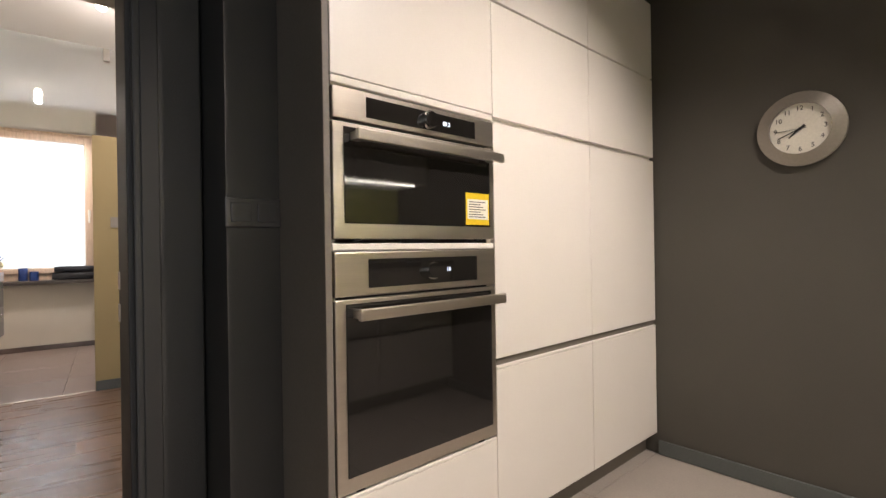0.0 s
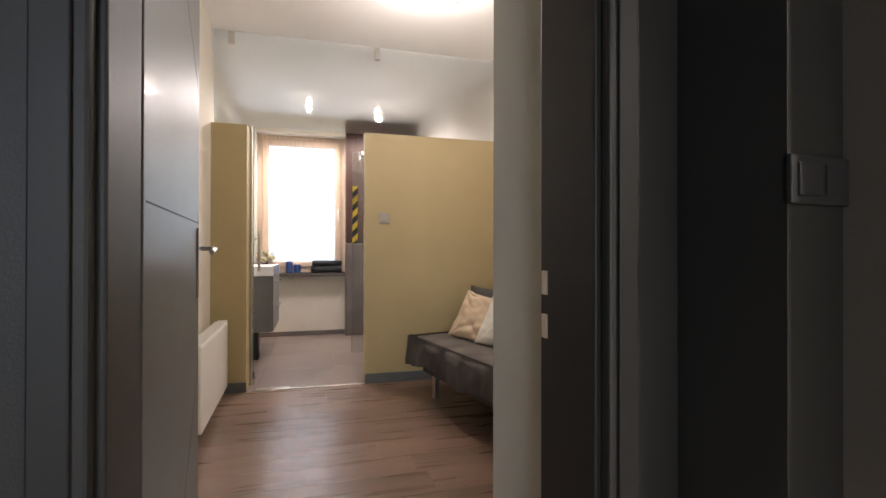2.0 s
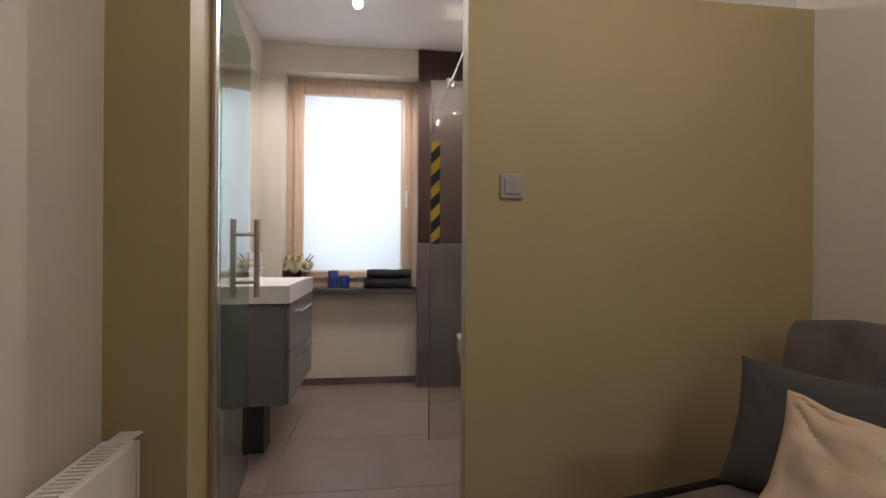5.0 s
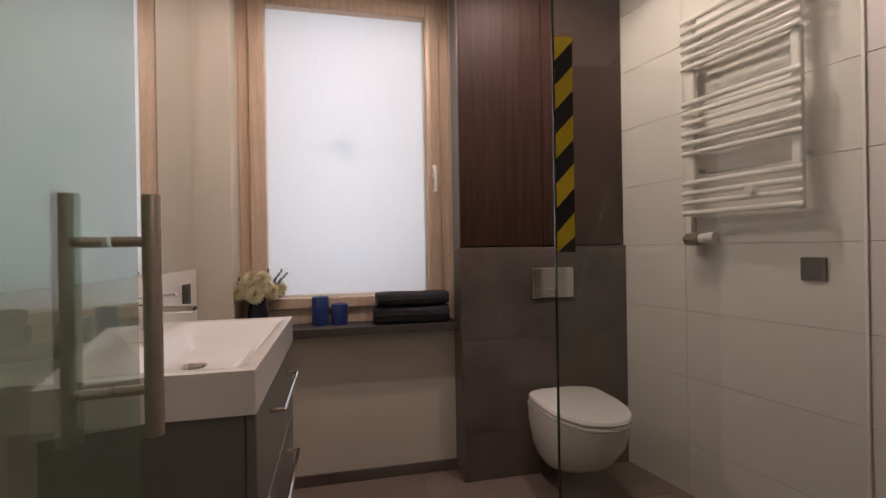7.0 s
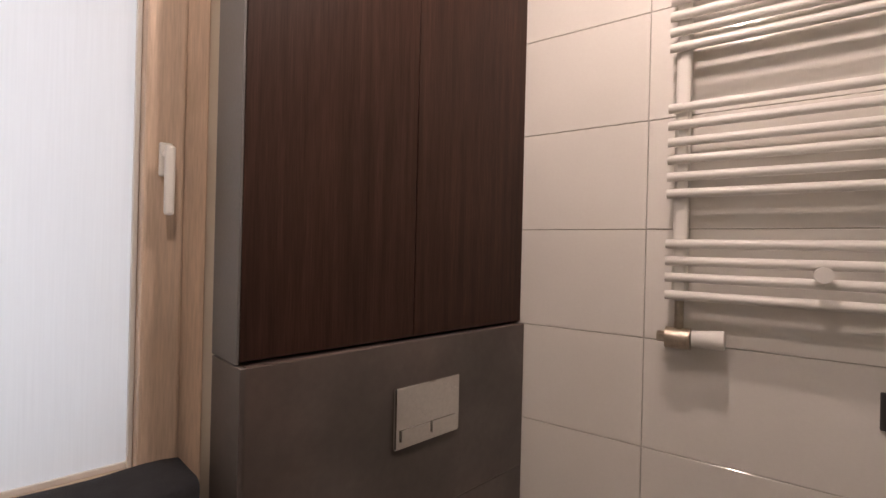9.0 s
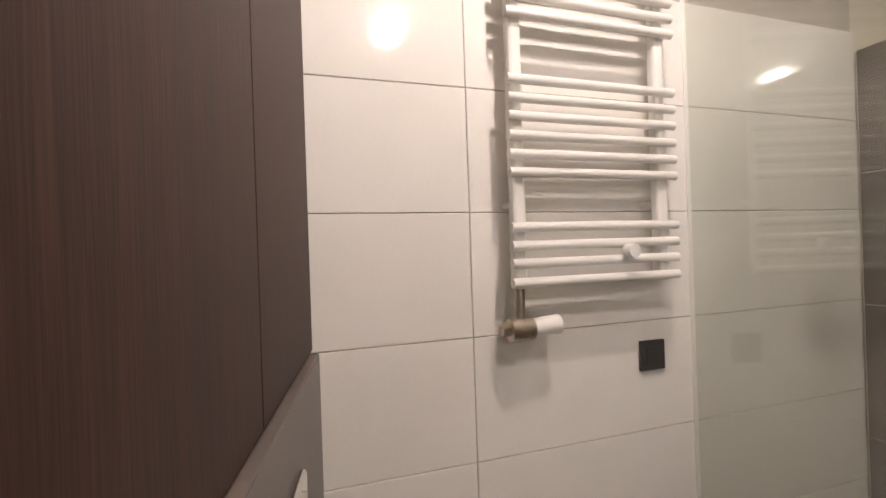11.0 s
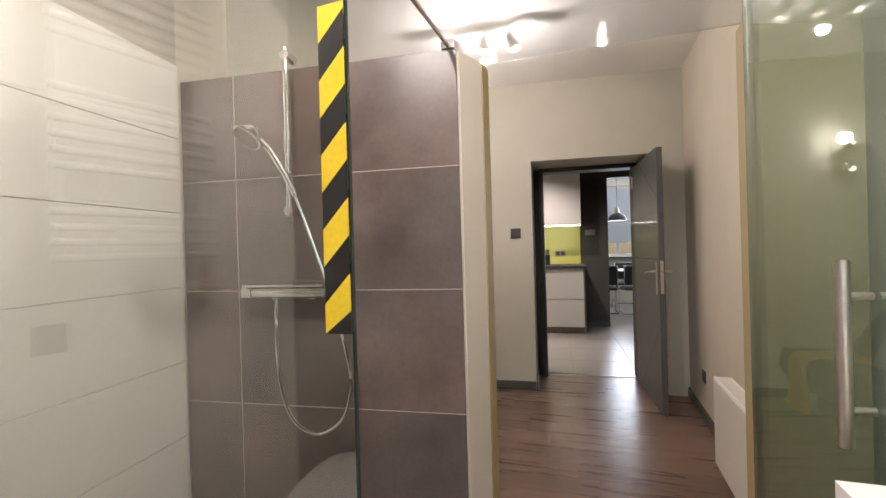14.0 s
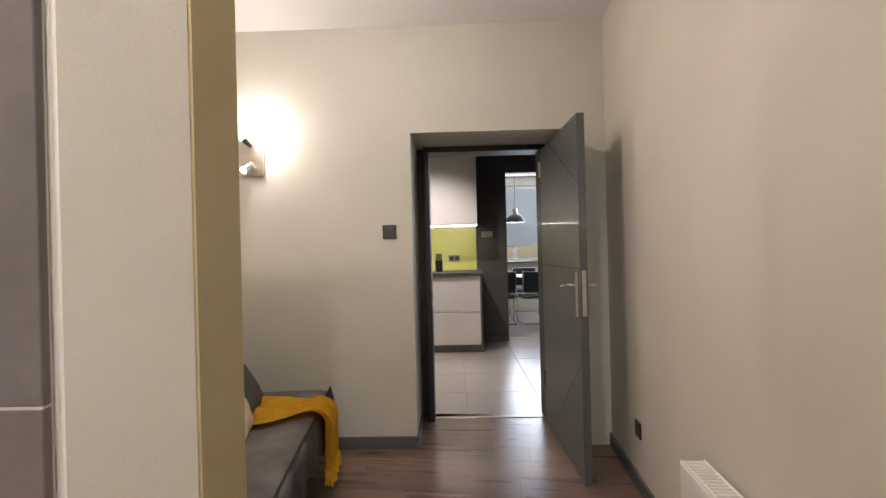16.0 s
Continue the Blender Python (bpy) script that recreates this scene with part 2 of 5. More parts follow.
FRAME_WOOD = material("light_pine_frame", (0.62, 0.47, 0.35), 0.45, vary=0.12, scale=5, fine=0.08, fine_scale=40, bump=0.05, stretch=(8, 8, 0.5))
SOFA_CLOTH = material("charcoal_velour", (0.125, 0.110, 0.100), 0.9, vary=0.38, scale=6, fine=0.12, fine_scale=300, bump=0.35)
CLOTH_DARK = material("charcoal_cotton", (0.075, 0.073, 0.068), 0.9, vary=0.1, fine=0.12, fine_scale=400, bump=0.35)
CLOTH_TAN = material("champagne_satin", (0.56, 0.43, 0.30), 0.42, vary=0.12, scale=14, fine=0.04, bump=0.1)
CLOTH_WHITE = material("white_quilted_cotton", (0.80, 0.77, 0.71), 0.9, vary=0.05, fine=0.05, fine_scale=300, bump=0.3)
CLOTH_CREAM = material("cream_ribbed_cotton", (0.68, 0.57, 0.42), 0.9, vary=0.06, fine=0.1, fine_scale=260, bump=0.4)
YELLOW = material("mustard_wool", (0.80, 0.46, 0.02), 0.95, vary=0.12, scale=14, fine=0.15, fine_scale=300, bump=0.5)
TOWEL = material("anthracite_terry", (0.030, 0.031, 0.036), 1.0, vary=0.2, scale=20, fine=0.3, fine_scale=500, bump=0.8)
BLUE_WAX = material("cobalt_wax", (0.02, 0.05, 0.19), 0.4, vary=0.08, bump=0.03)
BLUE_GLASS = material("dark_blue_vase_glaze", (0.012, 0.016, 0.06), 0.12, vary=0.05, bump=0.0)
PETAL = material("cream_petal", (0.86, 0.80, 0.58), 0.8, vary=0.08, scale=60, bump=0.2)
LAVENDER = material("grey_violet_flower", (0.11, 0.11, 0.17), 0.9, vary=0.3, scale=60, bump=0.2)
LEAF = material("dusty_green_leaf", (0.08, 0.11, 0.06), 0.7, vary=0.2, scale=40, bump=0.1)
GLASS_EDGE = material("dark_green_glass_edge", (0.02, 0.035, 0.03), 0.15, vary=0.05, bump=0.0)
HAZARD_YELLOW = material("yellow_tape", (0.78, 0.56, 0.02), 0.45, vary=0.04, bump=0.04)
HAZARD_BLACK = material("black_tape", (0.015, 0.015, 0.014), 0.45, vary=0.04, bump=0.04)
SWITCH_GREY = material("warm_grey_plastic", (0.30, 0.27, 0.23), 0.4, metal=0.3, vary=0.04, bump=0.03)
SWITCH_DARK = material("graphite_plastic", (0.045, 0.043, 0.042), 0.4, vary=0.04, bump=0.03)
YELLOW_SPLASH = material("lime_glass_splashback", (0.62, 0.60, 0.16), 0.12, vary=0.02, bump=0.0, rough_vary=0.03)
PAPER_WHITE = material("label_paper", (0.78, 0.75, 0.66), 0.7, vary=0.03, bump=0.02)
MIRROR = material("mirror_silver", (0.90, 0.91, 0.90), 0.015, 1.0, vary=0.0, fine=0.0, bump=0.0, rough_vary=0.0)
CLEAR_GLASS = glass("clear_shower_glass", (0.915, 0.94, 0.91), 0.0, 0.012, 0.075)
SMOKED_GLASS = glass("greenish_door_glass", (0.62, 0.70, 0.64), 0.02, 0.18, 0.06)
# strong blur stands in for lamp glare and the bright veil on the pane
TRANSOM_GLASS = hazy_glass("hazy_transom_glass", (0.96, 0.98, 0.99), 0.68, 0.34, 0.05)
WINDOW_GLASS = glass("window_pane_glass", (0.96, 0.98, 0.97), 0.0, 0.0, 0.05)
BLIND = fabric_blind("white_roller_blind", (0.86, 0.88, 0.90))
BULB = glow("warm_bulb", (1.0, 0.88, 0.70), 14.0)
LED = glow("led_strip", (1.0, 0.95, 0.80), 60.0)
DIGITS = glow("pale_display_digits", (0.75, 0.85, 1.0), 1.2)

# ---- building helpers ----


def box(bm, x0, x1, y0, y1, z0, z1, bevel=0.0, m=None, seg=2):
    lo = Vector((min(x0, x1), min(y0, y1), min(z0, z1)))
    hi = Vector((max(x0, x1), max(y0, y1), max(z0, z1)))
    r = bmesh.ops.create_cube(bm, size=1.0)
    vs = r["verts"]
    for v in vs:
        v.co = Vector([(lo[i] + hi[i]) / 2 + v.co[i] * (hi[i] - lo[i]) for i in range(3)])
    if bevel > 0:
        es = list({e for v in vs for e in v.link_edges})
        r2 = bmesh.ops.bevel(bm, geom=es, offset=min(bevel, 0.45 * min(hi - lo)), segments=seg, profile=0.5, affect="EDGES")
        vs = r2["verts"]
    if m is not None:
        for v in set(vs):
            v.co = m @ v.co
    return bm


def cyl(bm, a, b, r, seg=16, r2=None):
    a, b = Vector(a), Vector(b)
    d = b - a
    m = Matrix.Translation((a + b) / 2) @ d.to_track_quat("Z", "Y").to_matrix().to_4x4()
    bmesh.ops.create_cone(bm, cap_ends=True, segments=seg, radius1=r, radius2=r if r2 is None else r2, depth=d.length, matrix=m)
    return bm


def tube(bm, pts, r, seg=8):
    """A round tube along a line of points."""
    pts = [Vector(p) for p in pts]
    rings = []
    for i, p in enumerate(pts):
        d = (pts[min(i + 1, len(pts) - 1)] - pts[max(i - 1, 0)]).normalized()
        q = d.to_track_quat("Z", "Y")
        rings.append([bm.verts.new(p + q @ Vector((r * math.cos(2 * math.pi * k / seg), r * math.sin(2 * math.pi * k / seg), 0))) for k in range(seg)])
    for a, b in zip(rings, rings[1:]):
        for k in range(seg):
            bm.faces.new((a[k], a[(k + 1) % seg], b[(k + 1) % seg], b[k]))
    bm.faces.new(list(reversed(rings[0])))
    bm.faces.new(rings[-1])
    return bm


def lathe(bm, profile, at, seg=24):
    """A turned shape: (radius, height) pairs round the z axis at a place."""
    at = Vector(at)
    rings = [[bm.verts.new(at + Vector((r * math.cos(2 * math.pi * k / seg), r * math.sin(2 * math.pi * k / seg), z))) for k in range(seg)] for r, z in profile]
    for a, b in zip(rings, rings[1:]):
        for k in range(seg):
            bm.faces.new((a[k], a[(k + 1) % seg], b[(k + 1) % seg], b[k]))
    bm.faces.new(list(reversed(rings[0])))
    bm.faces.new(rings[-1])
    return bm


def prism(bm, pts, z0, z1):
    lo = [bm.verts.new((x, y, z0)) for x, y in pts]
    hi = [bm.verts.new((x, y, z1)) for x, y in pts]
    bm.faces.new(list(reversed(lo)))
    bm.faces.new(hi)
    n = len(pts)
    for i in range(n):
        bm.faces.new((lo[i], lo[(i + 1) % n], hi[(i + 1) % n], hi[i]))
    return bm


def finish(name, bm, mat, smooth=False):
    bmesh.ops.recalc_face_normals(bm, faces=bm.faces[:])
    me = bpy.data.meshes.new(name)
    bm.to_mesh(me)
    bm.free()
    me.materials.append(mat)
    if smooth:
        for p in me.polygons:
            p.use_smooth = True
        me.set_sharp_from_angle(angle=radians(35))
    return new(name, me)


def part(name, bm, mat, parent, label="", smooth=False):
    ob = finish(name, bm, mat, smooth)
    ob.parent = parent
    if label:
        tagged(ob, label)
    return ob


def thing(name, m, label, category, group="", kind=""):
    ob = new(name)
    ob.empty_display_size = 0.05
    ob.matrix_world = m
    return tagged(ob, label, category, group, kind)


def setting(name, bm, mat, label, category="wall"):
    return tagged(finish(name, bm, mat), label, category, kind="structure")


def B():
    return bmesh.new()


IDENT = Matrix.Identity(4)
KIT = pose(0, -2.90, 0, 0, 0, 5.85)      # the kitchen and the door wall, turned by 5.85 degrees
EANG = math.degrees(math.atan(0.176))
EAST = pose(1.281, 0, 0, 0, 0, EANG)      # local y runs north along the slanted east wall, x to the outside
CEIL = 2.68
BCEIL = 2.67


def kit(u, v, z=0.0):
    return KIT @ Vector((u, v, z))


def east(y):
    return 1.281 - 0.176 * y


def west(y):
    return -1.109 - 0.0264 * y

# ---- structure ----
T = 0.15
# east wall behind the sofa and the shower, one slanted wall
bm = prism(B(), [(east(2.75), 2.75), (east(2.75) + T, 2.75), (east(-2.9) + T, -2.9), (east(-2.9), -2.9)], 0, CEIL)
setting("wall_east", bm, PLASTER, "warm beige painted plaster wall behind the sofa")
bm = prism(B(), [(west(0.0), 0.0), (west(0.0) - T, 0.0), (west(-3.0) - T, -3.0), (west(-3.0), -3.0)], 0, CEIL)
setting("wall_west", bm, PLASTER, "warm beige painted plaster wall with the radiator")
bm = prism(B(), [(-1.2, 0.004), (-1.2, 2.75), (-1.2 - T, 2.75), (-1.2 - T, 0.004)], 0, CEIL)
setting("wall_bathroom_west", bm, PLASTER, "beige bathroom wall behind the washbasin")
# window wall with its opening
WX0, WX1, WZ0, WZ1, WY = -1.045, 0.0, 0.765, 2.46, 2.20
bm = B()
box(bm, -1.2, WX0, WY, 2.62, 0, CEIL)
box(bm, WX0, WX1, WY + 0.10, 2.62, 0, 0.73)
box(bm, WX0, WX1, WY, 2.62, WZ1, CEIL)
box(bm, WX1, 1.2, WY, 2.62, 0, CEIL)
setting("wall_north", bm, PLASTER, "cream plaster window wall with a deep reveal")
# partition with the olive face to the bedroom
PT = 0.25
TB = pose(0.055, 0.250, 0, 0, 0, 6.7)     # the shower face of the partition
bm = prism(B(), [(0.0, 0.0), (east(0) - 0.002, 0.0), (east(0.1) - 0.002, 0.10), (0.0, 0.10)], 0, 1.972)
setting("partition_olive", bm, OLIVE, "olive painted partition wall, not full height")
bm = prism(B(), [(0.004, 0.102), (east(0.102) - 0.003, 0.102), (east(0.38) - 0.003, 0.375), (0.05, 0.235)], 0, 1.968)
setting("partition_core", bm, PLASTER, "beige end of the shower partition wall")
bm = B()
box(bm, -1.108, -0.865, 0.0, 0.25, 0, 1.972)
setting("partition_post", bm, OLIVE, "olive painted post beside the glass door")
# door wall in the turned frame
DU0, DU1, DZ, DV = -0.745, 0.24, 2.0, 0.60
bm = B()
FU0, FU1, FZ = -0.66, 0.146, 1.96
for (u0, u1, z0, z1) in ((-1.45, DU0, 0, CEIL), (DU1, 2.0, 0, CEIL), (DU0, DU1, DZ, CEIL)):
    box(bm, u0, u1, 0.075, DV, z0, z1, m=KIT)
setting("wall_south", bm, PLASTER_DOOR, "pale sage painted wall round the bedroom door")
bm = B()
for (u0, u1, z0, z1) in ((-1.9, FU0 - 0.04, 0, CEIL), (FU1 + 0.04, 2.5, 0, CEIL), (FU0 - 0.04, FU1 + 0.04, FZ + 0.04, CEIL)):
    box(bm, u0, u1, 0.0, 0.073, z0, z1, m=KIT)
box(bm, FU1 + 0.195, 0.489, -0.25, -0.001, 0, CEIL, m=KIT)
box(bm, -1.9, FU0 - 0.215, -0.25, -0.001, 0, CEIL, m=KIT)
setting("wall_kitchen_north", bm, DARK_PAINT, "charcoal painted kitchen wall beside the door")
bm = B()
box(bm, 2.315, 2.46, -3.0, -0.002, 0, CEIL, m=KIT)
setting("wall_kitchen_east", bm, TAUPE_PAINT, "dark taupe painted kitchen wall with a clock")
bm = B()
box(bm, -1.9, -1.75, -2.9, -0.002, 0, CEIL, m=KIT)
setting("wall_kitchen_west", bm, DARK_PAINT, "charcoal painted kitchen side wall")
SV = -2.74
OU0, OU1, OZ = -1.55, -0.743, 2.26
bm = B()
for (u0, u1, z0, z1) in ((-1.9, OU0, 0, CEIL), (OU1, 2.5, 0, CEIL), (OU0, OU1, OZ, CEIL)):
    box(bm, u0, u1, SV - 0.16, SV, z0, z1, m=KIT)
setting("wall_kitchen_south", bm, TAUPE_PAINT, "dark taupe kitchen wall with the opening to the dining room")
# dining room shell
LV = -5.9
bm = B()
for (u0, u1, z0, z1) in ((-3.4, -2.3, 0, CEIL), (-0.25, 1.2, 0, CEIL), (-2.3, -0.25, 0, 0.98), (-2.3, -0.25, 2.5, CEIL)):
    box(bm, u0, u1, LV - 0.25, LV, z0, z1, m=KIT)
setting("wall_dining_south", bm, PLASTER, "pale dining room wall round the window")
bm = B()
box(bm, 1.05, 1.2, LV, SV - 0.165, 0, CEIL, m=KIT)
setting("wall_dining_east", bm, PLASTER, "pale dining room side wall")
bm = B()
box(bm, -3.4, -3.25, LV, SV - 0.165, 0, CEIL, m=KIT)
setting("wall_dining_west", bm, PLASTER, "pale dining room side wall")
# ceilings
bm = prism(B(), [(-1.4, 2.75), (1.6, 2.75), (1.6, 0.07), (-1.4, 0.07)], BCEIL, CEIL + 0.1)
setting("ceiling_bathroom", bm, WHITE_PAINT, "smooth white painted bathroom ceiling", "ceiling")
bm = prism(B(), [(-1.4, 0.068), (1.6, 0.068), (2.1, -2.75), (-1.4, -2.95)], CEIL, CEIL + 0.1)
setting("ceiling_bedroom", bm, WHITE_PAINT, "smooth white painted ceiling", "ceiling")
bm = box(B(), -1.9, 2.5, SV - 0.16, -0.12, CEIL + 0.004, CEIL + 0.1, m=KIT)
setting("ceiling_kitchen", bm, BLACK_PAINT, "dark painted kitchen ceiling", "ceiling")
bm = box(B(), -3.4, 1.2, LV - 0.25, SV - 0.161, CEIL + 0.004, CEIL + 0.1, m=KIT)
setting("ceiling_dining", bm, WHITE_PAINT, "white painted dining room ceiling", "ceiling")
# floor bases; planks and tiles lie on them
bm = prism(B(), [(-1.4, -0.0), (1.6, -0.0), (2.1, -2.65), (-1.4, -3.05)], -0.10, -0.012)
floor_bedroom = setting("floor_bedroom", bm, BLACK, "dark oak laminate plank floor", "floor")
bm = prism(B(), [(-1.35, 2.7), (1.3, 2.7), (1.5, 0.001), (-1.35, 0.001)], -0.10, -0.006)
floor_bath = setting("floor_bathroom", bm, GROUT, "brown grey stone look tile floor", "floor")
bm = box(B(), -1.9, 2.46, SV - 0.17, 0.10, -0.10, -0.006, m=KIT)
floor_kitchen = setting("floor_kitchen", bm, GROUT, "greige stone look kitchen tile floor", "floor")
bm = box(B(), -3.4, 1.2, LV, SV - 0.172, -0.10, -0.002, m=KIT)
setting("floor_dining", bm, KITCHEN_FLOOR, "pale glossy dining room floor", "floor")


def strip(name, bm, mat, label, category="trim"):
    return tagged(finish(name, bm, mat), label, category, kind="structure")


bm = B()
box(bm, 0.003, east(0) - 0.01, -0.016, -0.002, 0.0, 0.075, 0.003)
strip("baseboard", bm, BASE_GREY, "grey painted baseboard along the olive partition", "baseboard")
bm = B()
box(bm, -1.09, -0.862, -0.016, -0.002, 0.0, 0.075, 0.003)
strip("baseboard", bm, BASE_GREY, "grey painted baseboard on the post", "baseboard")
bm = B()
box(bm, DU1 + 0.002, 1.75, DV + 0.002, DV + 0.017, 0.0, 0.075, 0.003, m=KIT)
strip("baseboard", bm, BASE_GREY, "grey painted baseboard under the sage wall", "baseboard")
bm = B()
box(bm, DU1 + 0.001, DU1 + 0.015, 0.185, DV + 0.016, 0.0, 0.075, 0.003, m=KIT @ Matrix.Translation((-0.016, 0, 0)))
strip("baseboard", bm, BASE_GREY, "grey baseboard in the door reveal", "baseboard")
bm = B()
box(bm, 0.001, 0.016, -2.72, -0.03, 0.0, 0.075, 0.003, m=Matrix.Translation((west(0), 0, 0)) @ pose(0, 0, 0, 0, 0, 1.5))
strip("baseboard", bm, BASE_GREY, "grey painted baseboard below the radiator", "baseboard")
bm = B()
box(bm, -0.014, -0.001, -2.78, -0.02, 0.0, 0.075, 0.003, m=EAST)
strip("baseboard", bm, BASE_GREY, "grey painted baseboard behind the sofa", "baseboard")
bm = B()
box(bm, 2.299, 2.313, SV + 0.63, -0.532, 0.0, 0.07, 0.003, m=KIT)
strip("baseboard", bm, BASE_GREY, "grey baseboard below the clock wall", "baseboard")
bm = B()
box(bm, OU1 - 0.0, -0.37, SV + 0.002, SV + 0.016, 0.0, 0.07, 0.003, m=KIT)
strip("baseboard", bm, BASE_GREY, "grey baseboard beside the dining room opening", "baseboard")
bm = B()
box(bm, -1.19, 0.0, WY + 0.086, WY + 0.098, 0.0, 0.055, 0.003)
strip("baseboard", bm, DARK_TILE, "dark tile skirting below the window", "baseboard")
bm = B()
box(bm, -0.86, 0.0, -0.010, 0.012, 0.0, 0.006, 0.002)
strip("trim", bm, STEEL, "narrow steel strip between laminate and tiles")
bm = B()
box(bm, FU0, FU1, 0.075, 0.105, 0.0, 0.006, 0.002, m=KIT)
strip("trim", bm, STEEL, "narrow steel threshold strip in the doorway")
bm = B()
box(bm, OU0, OU1, SV - 0.19, SV - 0.165, 0.0, 0.006, 0.002, m=KIT)
strip("trim", bm, STEEL, "narrow steel strip at the dining room opening")

# door frame and casing
frame_ob = thing("door_frame", KIT, "anthracite lacquered door frame with flat casing", "door frame", kind="structure")
for s, u0, u1 in ((-1, FU0 - 0.0395, FU0), (1, FU1, FU1 + 0.0395)):
    part("jamb", box(B(), u0, u1, -0.012, 0.18, 0.0, FZ, 0.004), FRAME_SHADED, frame_ob)
part("head", box(B(), FU0 - 0.0395, FU1 + 0.0395, -0.012, 0.18, FZ, FZ + 0.0395, 0.004), FRAME_SHADED, frame_ob)
for u0, u1 in ((FU0 - 0.21, FU0 - 0.012), (FU1 + 0.012, FU1 + 0.19)):
    part("casing", box(B(), u0, u1, -0.040, -0.013, 0.0, FZ + 0.17, 0.006), DARK_PAINT, frame_ob)
part("casing", box(B(), FU0 - 0.012, FU1 + 0.012, -0.040, -0.013, FZ + 0.01, FZ + 0.17, 0.006), DARK_PAINT, frame_ob)
for u0, u1 in ((FU0 - 0.075, FU0 - 0.03), (FU1 + 0.03, FU1 + 0.075)):
    part("casing_bead", box(B(), u0, u1, -0.048, -0.041, 0.0, FZ + 0.06, 0.003), FRAME_SHADED, frame_ob)
for z in (0.84, 0.94):
    part("strike_plate", box(B(), FU1 - 0.003, FU1 + 0.002, 0.150, 0.172, z, z + 0.055, 0.001), STEEL, frame_ob, "steel strike plate")

# planks of the bedroom floor, boards run along x
def plank_mesh(name, x0, x1, y0, y1, mat, thick=0.012, bevel=0.0005):
    bm = box(B(), x0, x1, y0, y1, -thick, 0.0)
    top = [e for e in bm.edges if all(v.co.z > -1e-5 for v in e.verts)]
    bmesh.ops.bevel(bm, geom=top, offset=bevel, segments=1, affect="EDGES")
    bmesh.ops.recalc_face_normals(bm, faces=bm.faces[:])
    me = bpy.data.meshes.new(name)
    bm.to_mesh(me)
    bm.free()
    me.materials.append(mat)
    return me


def piece(name, me, parent, m):
    ob = new(name, me)
    ob.parent = parent
    ob.matrix_world = m
    return ob


rng = random.Random(4)
PW, PL = 0.192, 1.285
row = 0
y = -0.012
while y - PW > -3.05:
    start = -1.45 - rng.random() * PL
    x = start
    while x < 1.95:
        a, b = max(x, -1.4), min(x + PL, min(1.95, east(y - PW) + 0.1))
        if b - a > 0.05:
            c = (a + b) / 2
            me = plank_mesh("plank", a - c + 0.0003, b - c - 0.0003, -PW / 2 + 0.0003, PW / 2 - 0.0003, LAMINATE)
            piece("plank", me, floor_bedroom, pose(c, y - PW / 2, 0))
        x += PL
    y -= PW
    row += 1
tile_me = plank_mesh("tile", -0.2985, 0.2985, -0.2985, 0.2985, BATH_FLOOR, 0.008, 0.002)
for i in range(5):
    for j in range(5):
        x, y = -1.10 + i * 0.6, 0.32 + j * 0.6
        if x - 0.3 < east(y + 0.3) + 0.1 and y < 2.6:
            piece("tile", tile_me, floor_bath, pose(x, y, 0))
ktile_me = plank_mesh("tile", -0.2985, 0.2985, -0.2985, 0.2985, KITCHEN_FLOOR, 0.008, 0.002)
for i in range(7):
    for j in range(5):
        piece("tile", ktile_me, floor_kitchen, KIT @ pose(-1.6 + i * 0.6, -2.6 + j * 0.6 - 0.02, 0))

# ---- bedroom ----


def light_switch(m, mat, label, gangs=1, size=0.082):
    t = thing("light_switch", m, label, "light switch")
    w = size + (gangs - 1) * 0.071
    part("plate", box(B(), -w / 2, w / 2, -0.010, 0, -size / 2, size / 2, 0.003), mat, t)
    for g in range(gangs):
        c = (g - (gangs - 1) / 2) * 0.071
        part("rocker", box(B(), c - 0.027, c + 0.027, -0.015, -0.0101, -0.027, 0.027, 0.002), mat, t)
    return t


def socket(m, mat, label, gangs=1):
    t = thing("wall_socket", m, label, "socket")
    w = 0.082 + (gangs - 1) * 0.071
    part("plate", box(B(), -w / 2, w / 2, -0.010, 0, -0.041, 0.041, 0.003), mat, t)
    for g in range(gangs):
        c = (g - (gangs - 1) / 2) * 0.071
        part("insert", box(B(), c - 0.024, c + 0.024, -0.013, -0.0101, -0.024, 0.024, 0.004), SWITCH_DARK, t)
    return t


light_switch(pose(0.150, 0, 1.300), SWITCH_GREY, "silver grey light switch on the olive partition")
light_switch(KIT @ pose(0.385, DV + 0.001, 1.375, 0, 0, 180), SWITCH_DARK, "graphite light switch on the sage wall", size=0.088)
socket(pose(west(-1.85) + 0.001, -1.85, 0.31, 0, 0, 90.9), SWITCH_DARK, "black wall socket low behind the open door")

# door leaf, open into the bedroom
leaf = thing("door", KIT @ pose(FU0 + 0.002, 0.185, 0.008, 0, 0, 91.0), "open anthracite lacquered door leaf with grooves", "door", kind="structure")
LW, LT = 0.93, 0.042
part("panel", box(B(), 0.0, LW, 0.0, LT, 0.0, 1.945, 0.003), DOOR_GREY, leaf)


# grooves are thin surface strips; the shade inside them is in their dark colour
def groove(x0, z0, x1, z1):
    d = Vector((x1 - x0, 0, z1 - z0))
    a = math.degrees(math.atan2(d.z, d.x))
    part("groove", box(B(), 0, d.length, LT, LT + 0.0003, -0.002, 0.002, m=pose(x0, 0, z0, 0, -a, 0)), GROOVE, leaf)
    part("groove", box(B(), 0, d.length, -0.0003, 0, -0.002, 0.002, m=pose(x0, 0, z0, 0, -a, 0)), GROOVE, leaf)


